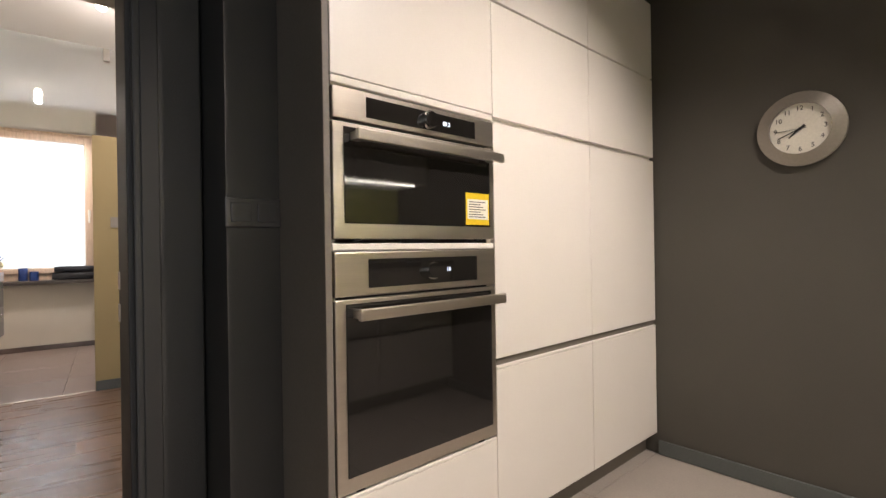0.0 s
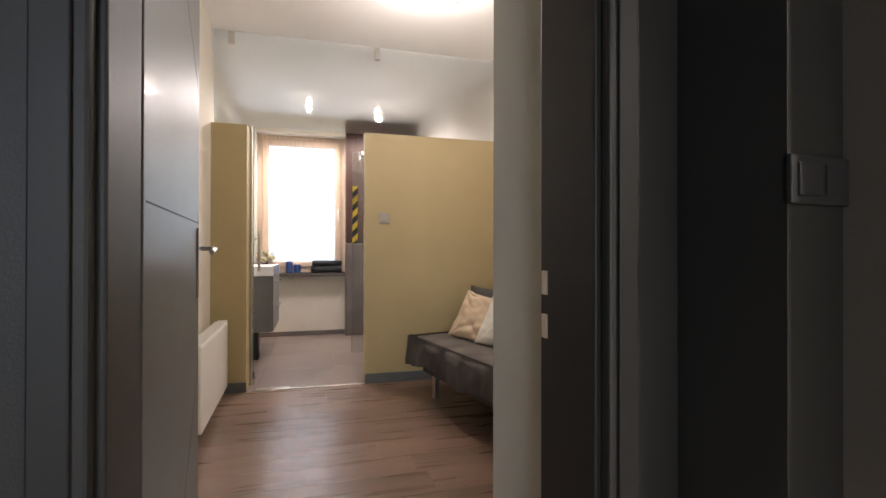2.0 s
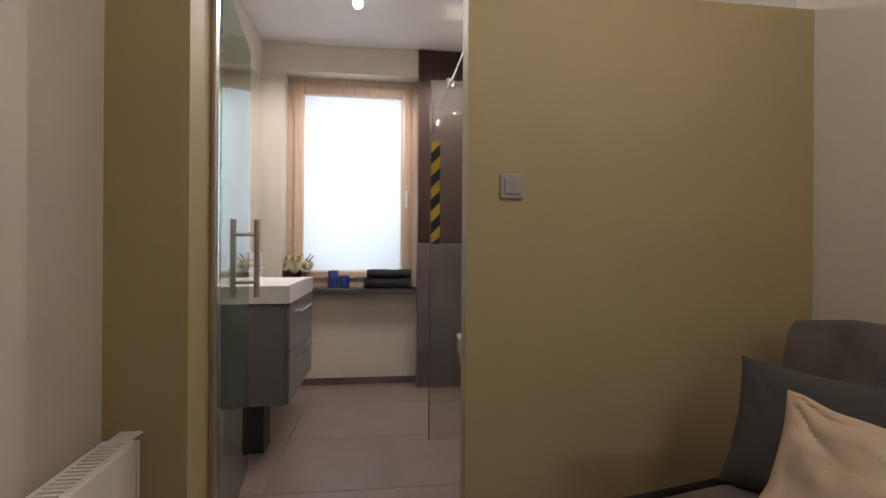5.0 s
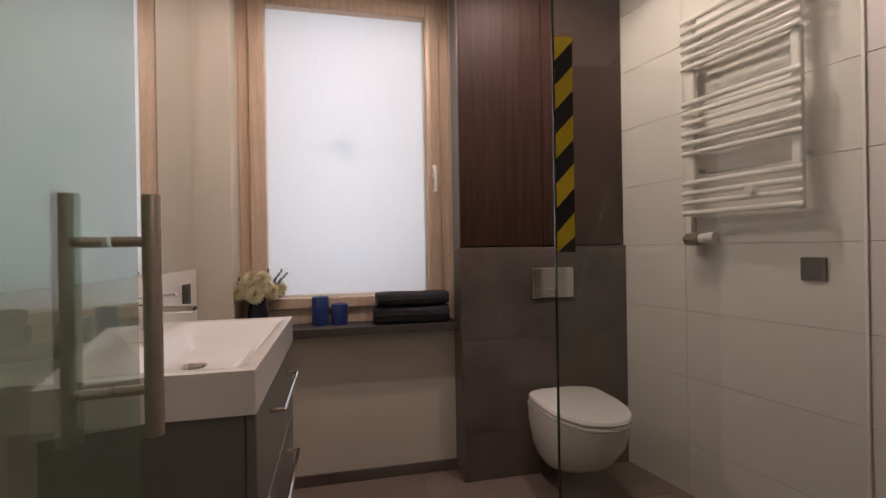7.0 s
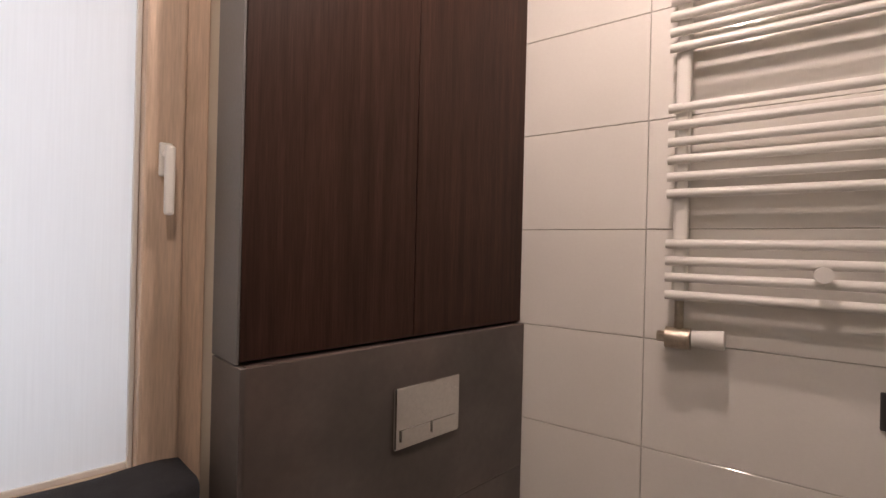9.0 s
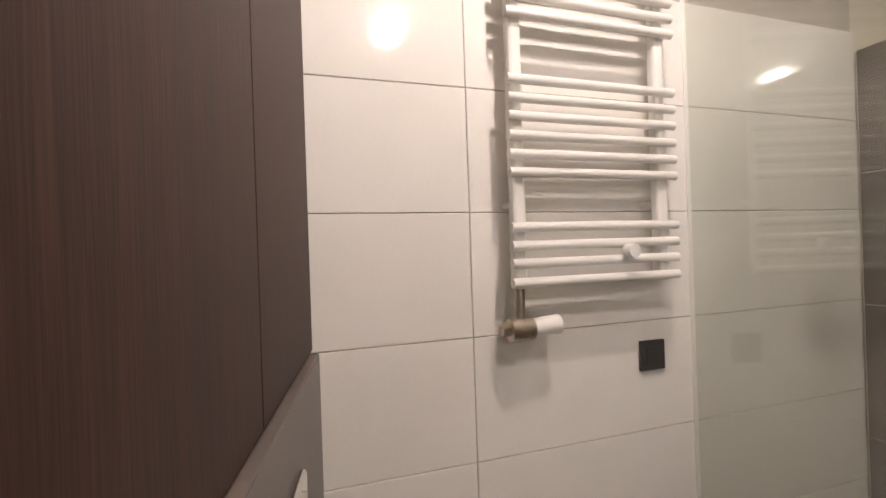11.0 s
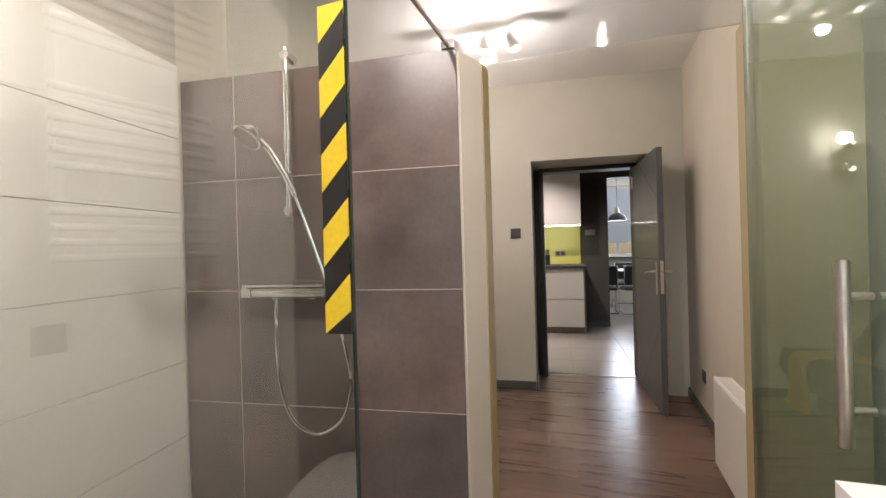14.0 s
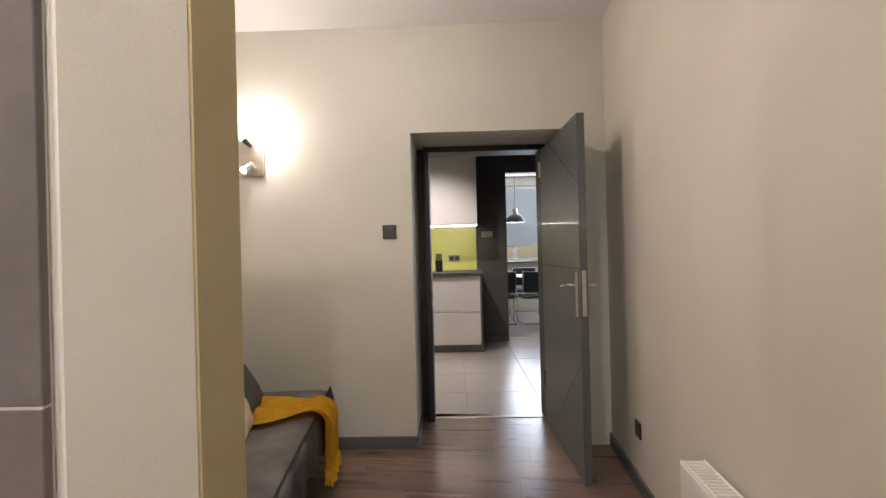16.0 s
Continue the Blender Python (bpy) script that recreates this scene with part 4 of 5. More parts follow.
# towel radiator on the white tiles
tr = thing("towel_radiator", EAST @ pose(-0.015, 0, 0), "white ladder towel radiator on the tiled wall", "towel radiator")
TY0, TY1 = ey(1.255), ey(1.725)
for y in (TY0 + 0.03, TY1 - 0.03):
    part("upright", box(B(), -0.075, -0.045, y - 0.017, y + 0.017, 1.25, 2.10, 0.008), WHITE_ENAMEL, tr)
for z in (1.265, 1.309, 1.350, 1.393, 1.519, 1.561, 1.604, 1.648, 1.690, 1.733, 1.885, 1.925, 1.965, 2.005, 2.045, 2.085):
    part("rail", cyl(B(), (-0.085, TY0, z), (-0.085, TY1, z), 0.0115, 12), WHITE_ENAMEL, tr, smooth=True)
for y in (TY0 + 0.03, TY1 - 0.03):
    for z in (1.45, 2.02):
        part("bracket", cyl(B(), (-0.06, y, z), (0.0, y, z), 0.010, 12), WHITE_ENAMEL, tr)
part("knob", cyl(B(), (-0.098, ey(1.42), 1.330), (-0.125, ey(1.42), 1.330), 0.017, 16), WHITE_ENAMEL, tr, "white fixing knob", smooth=True)
vy = TY1 - 0.03
part("valve_stem", cyl(B(), (-0.06, vy, 1.25), (-0.06, vy, 1.165), 0.011, 12), NICKEL, tr, "aged nickel valve stem", smooth=True)
part("valve_body", cyl(B(), (-0.06, vy + 0.03, 1.155), (-0.06, vy - 0.028, 1.155), 0.027, 18), NICKEL, tr, "aged nickel valve body", smooth=True)
part("valve_nut", cyl(B(), (-0.06, vy + 0.0305, 1.155), (-0.06, vy + 0.050, 1.155), 0.014, 6), NICKEL, tr)
part("valve_pipe", cyl(B(), (-0.06, vy + 0.01, 1.155), (0.0, vy + 0.01, 1.155), 0.013, 12), NICKEL, tr)
part("thermostat", cyl(B(), (-0.06, vy - 0.030, 1.157), (-0.06, vy - 0.100, 1.160), 0.020, 20, 0.024), WHITE_ENAMEL, tr, "white thermostat head", smooth=True)
socket(EAST @ pose(-0.0155, ey(1.275), 1.04, 0, 0, 90).copy() @ pose(0, 0, 0, 0, 0, 180) , SWITCH_DARK, "black square socket on white tiles")

# shower screen with hazard tape and stay bar
GY = 1.123
sg = thing("shower_screen", IDENT, "fixed clear glass shower screen with steel stay", "shower screen")
sp = part("pane", box(B(), -0.009, east(GY) - 0.018, GY - 0.004, GY + 0.004, 0.004, 2.05, 0.001), CLEAR_GLASS, sg)
sp.visible_shadow = False
part("glass_edge", box(B(), -0.0135, -0.0095, GY - 0.004, GY + 0.004, 0.004, 2.05, 0.0005), GLASS_EDGE, sg, "dark green polished glass edge")
part("wall_seal", box(B(), east(GY) - 0.022, east(GY) - 0.0155, GY - 0.006, GY + 0.006, 0.0, 2.05, 0.002), WHITE_ENAMEL, sg, "thin white sealing strip")
part("stay_bar", cyl(B(), (0.085, PT - 0.02, 1.985), (0.10, GY, 2.03), 0.008, 12), CHROME, sg, "chrome stay bar", smooth=True)
part("stay_clamp", box(B(), 0.060, 0.110, PT - 0.045, PT + 0.008, 1.9735, 2.01, 0.003), CHROME, sg, "chrome stay clamp")
part("glass_clamp", box(B(), 0.08, 0.12, GY - 0.014, GY + 0.014, 2.01, 2.062, 0.003), CHROME, sg)
tape = thing("hazard_tape", IDENT, "yellow and black striped warning tape on the glass edge", "warning tape")
TX0, TX1, TZ0, TZ1 = -0.009, 0.043, 1.118, 1.70
for side in (-1, 1):
    yb = GY + side * 0.0046
    ye = GY + side * 0.0052
    k = 0
    stripe, slope = 0.066, 0.055
    z = TZ0 - 0.08
    while z < TZ1:
        zs = [z, z + stripe]
        l0, l1 = (slope, 0.0) if side > 0 else (0.0, slope)
        quad = [(TX0, zs[0] + l0), (TX1, zs[0] + l1), (TX1, zs[1] + l1), (TX0, zs[1] + l0)]
        poly = []
        for i, (x, zz) in enumerate(quad):
            poly.append((x, max(TZ0, min(TZ1, zz))))
        if max(p[1] for p in poly) - min(p[1] for p in poly) > 0.004:
            bm = B()
            lo = [bm.verts.new((x, yb, zz)) for x, zz in poly]
            hi = [bm.verts.new((x, ye, zz)) for x, zz in poly]
            bm.faces.new(lo)
            bm.faces.new(hi)
            for i in range(4):
                bm.faces.new((lo[i], lo[(i + 1) % 4], hi[(i + 1) % 4], hi[i]))
            part("stripe", bm, HAZARD_YELLOW if k % 2 else HAZARD_BLACK, tape)
        z += stripe
        k += 1

# shower set on the dark tiles
ss = thing("shower_set", TB @ pose(0.640, 0.003, 0.0), "chrome shower mixer with riser rail and hose", "shower")
part("riser_rail", cyl(B(), (0, 0.055, 1.40), (0, 0.055, 2.03), 0.011, 16), CHROME, ss, smooth=True)
for z in (1.42, 2.0):
    part("rail_bracket", cyl(B(), (0, 0.0, z), (0, 0.066, z), 0.018, 16), CHROME, ss, smooth=True)
part("slider", cyl(B(), (0, 0.055, 1.53), (0, 0.055, 1.565), 0.021, 16), CHROME, ss, smooth=True)
part("slider_clamp", cyl(B(), (0, 0.045, 1.548), (-0.012, 0.098, 1.548), 0.015, 16), CHROME, ss, smooth=True)
part("rail_sleeve", cyl(B(), (0, 0.055, 1.64), (0, 0.055, 1.72), 0.014, 16), CHROME, ss, smooth=True)
hs = part("hand_shower", tube(B(), [(-0.05, 0.095, 1.47), (-0.012, 0.10, 1.55), (0.03, 0.115, 1.63), (0.075, 0.135, 1.685)], 0.0125, 12), CHROME, ss, "chrome hand shower", smooth=True)
part("shower_head", cyl(B(), (0.088, 0.138, 1.702), (0.098, 0.160, 1.676), 0.036, 24, 0.055), CHROME, hs, smooth=True)
part("shower_face", cyl(B(), (0.0981, 0.1602, 1.6758), (0.0995, 0.163, 1.672), 0.048, 24), SWITCH_GREY, hs, "grey rubber spray face")
part("mixer_body", cyl(B(), (-0.14, 0.06, 1.115), (0.17, 0.06, 1.115), 0.022, 20), CHROME, ss, "chrome thermostatic mixer bar", smooth=True)
part("mixer_shelf", box(B(), -0.15, 0.18, 0.02, 0.10, 1.137, 1.147, 0.003), CHROME, ss)
for x in (-0.155, 0.175):
    part("mixer_knob", cyl(B(), (x - 0.02, 0.06, 1.115), (x + 0.02, 0.06, 1.115), 0.025, 20), CHROME, ss, smooth=True)
for x in (-0.075, 0.075):
    part("wall_rosette", cyl(B(), (x, 0.0, 1.115), (x, 0.045, 1.115), 0.030, 20), CHROME, ss, smooth=True)
hb = B()
knots = [Vector(p) for p in ((0.060, 0.06, 1.095), (0.060, 0.065, 0.98), (0.050, 0.07, 0.80), (0.0, 0.075, 0.655), (-0.10, 0.08, 0.60), (-0.205, 0.085, 0.66), (-0.245, 0.09, 0.79), (-0.22, 0.09, 0.95), (-0.17, 0.09, 1.13), (-0.105, 0.092, 1.32), (-0.05, 0.095, 1.47))]
hose = []
for i in range(len(knots) - 1):
    p0, p1, p2, p3 = knots[max(i - 1, 0)], knots[i], knots[i + 1], knots[min(i + 2, len(knots) - 1)]
    for k in range(7):
        f = k / 7
        hose.append(0.5 * (2 * p1 + (p2 - p0) * f + (2 * p0 - 5 * p1 + 4 * p2 - p3) * f * f + (3 * p1 - p0 - 3 * p2 + p3) * f ** 3))
hose.append(knots[-1])
tube(hb, hose, 0.0075, 8)
part("hose", hb, CHROME, ss, "chrome spiral hose", smooth=True)

# window: frame, sash, roller blind, handle
win = thing("window", IDENT, "pine framed window with a drawn white roller blind", "window", kind="structure")
FY0, FY1 = 2.37, 2.43
for x0, x1, z0, z1 in ((WX0, WX0 + 0.055, 0.733, WZ1), (WX1 - 0.055, WX1, 0.733, WZ1), (WX0 + 0.055, WX1 - 0.055, WZ1 - 0.055, WZ1), (WX0 + 0.055, WX1 - 0.055, 0.733, 0.85)):
    part("frame", box(B(), x0, x1, FY0, FY1, z0, z1, 0.004), FRAME_WOOD, win)
SX0, SX1, SZ0, SZ1 = WX0 + 0.052, WX1 - 0.052, 0.846, WZ1 - 0.052
sw = 0.075
for x0, x1, z0, z1 in ((SX0, SX0 + sw, SZ0, SZ1), (SX1 - sw, SX1, SZ0, SZ1), (SX0 + sw, SX1 - sw, SZ1 - sw, SZ1), (SX0 + sw, SX1 - sw, SZ0, SZ0 + sw - 0.02)):
    part("sash", box(B(), x0, x1, FY0 - 0.022, FY1 - 0.01, z0, z1, 0.007), FRAME_WOOD, win)
wp = part("pane", box(B(), SX0 + sw - 0.005, SX1 - sw + 0.005, 2.415, 2.421, SZ0 + sw - 0.025, SZ1 - sw + 0.005), WINDOW_GLASS, win)
wp.visible_shadow = False
bl = thing("roller_blind", IDENT, "white translucent roller blind lit by daylight", "blind")
part("fabric", box(B(), SX0 + sw + 0.002, SX1 - sw - 0.002, 2.396, 2.3968, SZ0 + sw - 0.018, SZ1 - sw - 0.002), BLIND, bl)
part("bottom_bar", box(B(), SX0 + sw + 0.002, SX1 - sw - 0.002, 2.388, 2.395, SZ0 + sw - 0.019, SZ0 + sw - 0.005, 0.003), WHITE_ENAMEL, bl)
part("side_guide", box(B(), SX1 - sw - 0.010, SX1 - sw - 0.001, 2.380, 2.395, SZ0 + sw - 0.018, SZ1 - sw - 0.002, 0.002), WHITE_ENAMEL, bl)
wh = part("handle", box(B(), SX1 - 0.050, SX1 - 0.026, FY0 - 0.034, FY0 - 0.0225, 1.50, 1.57, 0.004), WHITE_ENAMEL, win, "white window handle")
part("lever", box(B(), SX1 - 0.047, SX1 - 0.029, FY0 - 0.070, FY0 - 0.052, 1.42, 1.56, 0.006), WHITE_ENAMEL, wh)
part("neck", cyl(B(), (SX1 - 0.038, FY0 - 0.055, 1.545), (SX1 - 0.038, FY0 - 0.033, 1.545), 0.008, 12), WHITE_ENAMEL, wh)
# unseen white board added behind the daylight lamp
bd = thing("backdrop", IDENT, "plain white backdrop board outside the window, hidden by the blind", "backdrop", kind="structure")
part("shell", box(B(), -1.4, 0.4, 2.95, 3.0, 0.2, 3.2), WHITE_PAINT, bd)
sl = thing("window_sill", IDENT, "dark speckled stone window sill", "window sill", kind="structure")
part("slab", box(B(), -1.196, -0.012, WY - 0.015, 2.368, 0.733, 0.772, 0.004), WORKTOP, sl)

# things on the sill
cn = None
for x, h, r in ((-0.672, 0.138, 0.040), (-0.582, 0.100, 0.040)):
    c = thing("candle", pose(x, 2.305, 0.772), "cobalt blue pillar candle on the sill", "candle", "candles on the sill")
    part("wax", lathe(B(), [(r * 0.96, 0), (r, 0.004), (r, h - 0.004), (r * 0.95, h), (r * 0.8, h - 0.003)], (0, 0, 0)), BLUE_WAX, c, smooth=True)
    part("wick", cyl(B(), (0, 0, h - 0.004), (0.002, 0, h + 0.01), 0.0015, 6), BLACK, c)
for k, (z, w, h) in enumerate(((0.774, 0.37, 0.083), (0.860, 0.35, 0.062))):
    t = thing("folded_towel", pose(-0.235 + 0.006 * k, 2.275, z, 0, 0, -3 + 4 * k), "folded anthracite terry towel on the sill", "towel", "stacked towels")
    bm = B()
    pr0 = []
    n = 26
    for i in range(2):
        x = -w / 2 if i == 0 else w / 2
        pr0.append(x)
    rings = []
    for i in range(13):
        x = -w / 2 + w * i / 12
        e = 1 - 0.12 * (abs(2 * i / 12 - 1) ** 8)
        ring = []
        for q in range(n):
            a = 2 * math.pi * q / n
            c, s = math.cos(a), math.sin(a)
            yy = 0.085 * e * (abs(c) ** 0.4) * (1 if c > 0 else -1)
            zz = h / 2 + h / 2 * e * (abs(s) ** 0.5) * (1 if s > 0 else -1)
            zz += 0.004 * noise.noise(Vector((x * 12, yy * 18, k * 7 + zz * 9)))
            ring.append(bm.verts.new((x, yy, max(0.0, zz))))
        rings.append(ring)
    for a, b in zip(rings, rings[1:]):
        for q in range(n):
            bm.faces.new((a[q], a[(q + 1) % n], b[(q + 1) % n], b[q]))
    bm.faces.new(rings[0])
    bm.faces.new(rings[-1])
    part("body", bm, TOWEL, t, smooth=True)
    fb2 = B()
    box(fb2, -w / 2 + 0.006, w / 2 - 0.006, -0.0885, -0.083, h * 0.46, h * 0.56, 0.002)
    part("fold_edge", fb2, TOWEL, t)
vs = thing("flower_vase", pose(-0.955, 2.285, 0.772), "dark blue vase with cream flowers and lavender", "vase")
part("vase", lathe(B(), [(0.036, 0), (0.042, 0.01), (0.048, 0.05), (0.040, 0.10), (0.034, 0.13), (0.038, 0.15), (0.034, 0.149), (0.030, 0.13)], (0, 0, 0)), BLUE_GLASS, vs, smooth=True)
frng = random.Random(11)
for k in range(15):
    a = 2 * math.pi * k / 8 + (0.4 if k > 7 else 0)
    rr = 0.0 if k == 0 else (0.085 if k < 9 else 0.045)
    c = Vector((rr * math.cos(a) * 1.15, rr * math.sin(a) * 0.9, (0.172 if 0 < k < 9 else 0.215) + frng.uniform(-0.02, 0.02)))
    face = Vector((c.x, c.y - 0.07, 0.06)).to_track_quat("Z", "Y")
    fl = B()
    for ring, (cnt, rad0, up) in enumerate(((14, 0.046, -0.5), (14, 0.046, 0.1), (12, 0.040, 0.6), (10, 0.030, 1.2), (6, 0.018, 2.5))):
        for p in range(cnt):
            b = 2 * math.pi * p / cnt + ring * 0.4
            d = face @ Vector((math.cos(b), math.sin(b), up)).normalized()
            side = face @ Vector((-math.sin(b), math.cos(b), 0)) * 0.011
            base = c + face @ Vector((0, 0, 0.004 * ring))
            tip = base + d * rad0
            mid = base + d * rad0 * 0.6
            v = [fl.verts.new(base), fl.verts.new(mid + side), fl.verts.new(tip + Vector((0, 0, 0.004))), fl.verts.new(mid - side)]
            fl.faces.new(v)
    bmesh.ops.solidify(fl, geom=fl.faces[:], thickness=0.0016)
    part("flower", fl, PETAL, vs, "cream chrysanthemum head")
    part("stem", tube(B(), [(0, 0, 0.12), c * 0.6 + Vector((0, 0, 0.06)), c], 0.002, 5), LEAF, vs)
for k in range(6):
    a = math.pi * k / 5
    tip = Vector((0.12 * math.cos(a) * 1.1, 0.05 * math.sin(a), 0.265 + frng.uniform(-0.01, 0.03)))
    lv = B()
    for q in range(9):
        f = 0.55 + 0.45 * q / 8
        bmesh.ops.create_icosphere(lv, subdivisions=1, radius=0.0085 * (1.15 - 0.5 * q / 8), matrix=Matrix.Translation(Vector((0, 0, 0.10)).lerp(tip, f) + Vector((frng.uniform(-0.004, 0.004), frng.uniform(-0.004, 0.004), 0))))
    part("lavender", lv, LAVENDER, vs, "grey violet lavender spike")

# washbasin unit
van = thing("vanity_unit", IDENT, "grey wall hung vanity with two drawers", "vanity")
VX0, VX1, VY0, VY1 = -1.195, -0.755, 0.99, 1.755
part("body", box(B(), VX0, VX1 - 0.022, VY0, VY1, 0.27, 0.80, 0.002), VANITY_GREY, van)
for z0, z1 in ((0.275, 0.545), (0.553, 0.797)):
    d = part("drawer", box(B(), VX1 - 0.021, VX1, VY0 + 0.003, VY1 - 0.003, z0, z1, 0.003), VANITY_GREY, van)
    hb = B()
    zc = z1 - 0.06
    tube(hb, [(VX1, VY0 + 0.20, zc), (VX1 + 0.035, VY0 + 0.20, zc), (VX1 + 0.035, VY1 - 0.20, zc), (VX1, VY1 - 0.20, zc)], 0.006, 8)
    part("handle", hb, CHROME, d, "thin chrome bar handle", smooth=True)
part("foot", box(B(), VX0 + 0.10, VX1 - 0.14, VY0 + 0.06, VY0 + 0.20, 0.0, 0.27, 0.004), BLACK, van, "dark foot below the vanity")
ba = thing("washbasin", IDENT, "white ceramic washbasin with a rectangular bowl", "washbasin")
bm = B()
BX0, BX1, BY0, BY1, BZ0, BZ1 = -1.198, -0.752, 0.972, 1.765, 0.802, 0.892
nx, ny = 28, 40
top = []
for i in range(nx + 1):
    rowv = []
    for j in range(ny + 1):
        x, y = BX0 + (BX1 - BX0) * i / nx, BY0 + (BY1 - BY0) * j / ny
        dx = min((x - BX0 - 0.10) / 0.07, (BX1 - 0.018 - x) / 0.10)
        dy = min((y - BY0 - 0.030) / 0.16, (BY1 - 0.030 - y) / 0.16)
        f = max(0.0, min(1.0, min(dx, dy)))
        f = f * f * (3 - 2 * f)
        rowv.append(bm.verts.new((x, y, BZ1 - 0.075 * f)))
    top.append(rowv)
for a, b in zip(top, top[1:]):
    for j in range(ny):
        bm.faces.new((a[j], b[j], b[j + 1], a[j + 1]))
rim = [top[i][0] for i in range(nx + 1)] + [top[nx][j] for j in range(1, ny + 1)] + [top[i][ny] for i in range(nx - 1, -1, -1)] + [top[0][j] for j in range(ny - 1, 0, -1)]
low = [bm.verts.new((v.co.x, v.co.y, BZ0)) for v in rim]
for k in range(len(rim)):
    bm.faces.new((rim[k], rim[(k + 1) % len(rim)], low[(k + 1) % len(rim)], low[k]))
part("bowl", bm, CERAMIC, ba, smooth=True)
part("drain", lathe(B(), [(0.026, 0), (0.033, 0.003), (0.030, 0.007), (0.012, 0.009)], (-0.975, 1.37, BZ1 - 0.075)), CHROME, ba, "chrome pop up waste", smooth=True)
part("overflow", cyl(B(), (-1.085, 1.37, 0.857), (-1.078, 1.37, 0.853), 0.011, 14), CHROME, ba)
tap = thing("basin_tap", pose(-1.105, 1.37, BZ1), "square chrome single lever basin tap", "tap")
part("body", box(B(), -0.022, 0.022, -0.022, 0.022, 0.0, 0.105, 0.004), CHROME, tap)
part("spout", box(B(), 0.0, 0.135, -0.018, 0.018, 0.078, 0.098, 0.004), CHROME, tap)
part("lever", box(B(), -0.02, 0.10, -0.016, 0.016, 0.112, 0.122, 0.003, m=pose(0, 0, 0, 0, -6, 0)), CHROME, tap)
part("base", box(B(), -0.028, 0.028, -0.028, 0.028, -0.0, 0.006, 0.002), CHROME, tap)
mi = thing("mirror", IDENT, "large frameless wall mirror over the basin", "mirror")
part("sheet", box(B(), -1.1995, -1.192, 0.62, 2.185, 1.062, 2.35, 0.001), MIRROR, mi)
wt = tagged(finish("wall_tiling_basin", box(B(), -1.1995, -1.190, 0.62, 2.19, 0.60, 1.060, 0.001), WHITE_TILE), "glossy white tile strip behind the basin", "wall tiles", kind="structure")
socket(pose(-1.1895, 2.03, 0.965, 0, 0, 90), SWITCH_DARK, "black wall socket beside the basin")

# bathroom ceiling lamps
for x, y in ((-0.44, 1.40), (0.30, 1.55)):
    t = thing("ceiling_spotlight", pose(x, y, BCEIL), "white round ceiling spot, lit", "ceiling lamp", "bathroom spots")
    part("base", cyl(B(), (0, 0, -0.032), (0, 0, 0), 0.04, 24), CHROME, t, smooth=True)
    part("bulb", lathe(B(), [(0.014, -0.030), (0.028, -0.055), (0.034, -0.074), (0.026, -0.094), (0.006, -0.104)], (0, 0, 0), 20), BULB, t, "lit frosted bulb", smooth=True)

# ---- kitchen ----
# tall cupboard run with two built-in ovens
FV = -0.526
COLS = (0.51, 1.112, 1.712, 2.305)
Z_TOP = 2.27
run_group = "tall kitchen cupboards"


def front(parent, u0, u1, z0, z1, lip=False):
    d = part("door", box(B(), u0 + 0.0015, u1 - 0.0015, FV, FV + 0.019, z0 + 0.0015, z1 - 0.0015, 0.002), WHITE_LACQUER, parent)
    if lip:
        part("grip_edge", box(B(), u0 + 0.0015, u1 - 0.0015, FV - 0.001, FV + 0.012, z1 - 0.0014, z1 + 0.012, 0.004), WHITE_LACQUER, d, "bevelled handleless grip edge")
    return d


for k, (a, b) in enumerate(zip(COLS, COLS[1:])):
    t = thing("tall_cupboard", KIT, "tall cream white handleless kitchen cupboard" if k else "tall cream white cupboard housing two ovens", "cupboard", run_group)
    if k == 0:
        bm = B()
        box(bm, a, a + 0.018, FV + 0.02, -0.004, 0.10, Z_TOP)
        box(bm, b - 0.018, b, FV + 0.02, -0.004, 0.10, Z_TOP)
        box(bm, a + 0.018, b - 0.018, -0.02, -0.004, 0.10, Z_TOP)
        for z in (0.10, 0.405, 1.047, 1.49, 1.88, Z_TOP - 0.018):
            box(bm, a + 0.018, b - 0.018, FV + 0.02, -0.02, z, z + 0.018)
        part("body", bm, WHITE_LACQUER, t)
        part("shelf_edge", box(B(), a + 0.002, b - 0.002, FV + 0.002, FV + 0.02, 1.050, 1.068, 0.002), WHITE_LACQUER, t)
        front(t, a, b, 0.105, 0.405, True)
        front(t, a, b, 1.50, 1.885)
        front(t, a, b, 1.89, Z_TOP)
        part("top_lip", box(B(), a + 0.002, b - 0.002, FV - 0.001, FV + 0.02, 1.478, 1.4985, 0.003), WHITE_LACQUER, t)
    else:
        part("body", box(B(), a, b, FV + 0.02, -0.004, 0.10, Z_TOP, 0.001), WHITE_LACQUER, t)
        front(t, a, b, 0.105, 0.640, True)
        front(t, a, b, 0.675, 1.478)
        part("channel", box(B(), a, b, FV + 0.012, FV + 0.0195, 0.642, 0.674), PANEL_BROWN, t, "recessed grip channel")
        front(t, a, b, 1.492, 1.885)
        front(t, a, b, 1.89, Z_TOP)
    part("plinth", box(B(), a, b, FV + 0.06, FV + 0.078, 0.0, 0.10, 0.001), PANEL_BROWN, t, "recessed dark plinth")
ep = thing("end_panel", KIT, "taupe end panel at the cupboard run", "panel")
part("panel", box(B(), COLS[0] - 0.02, COLS[0] - 0.001, FV - 0.001, -0.002, 0.0, Z_TOP, 0.002), PANEL_BROWN, ep)


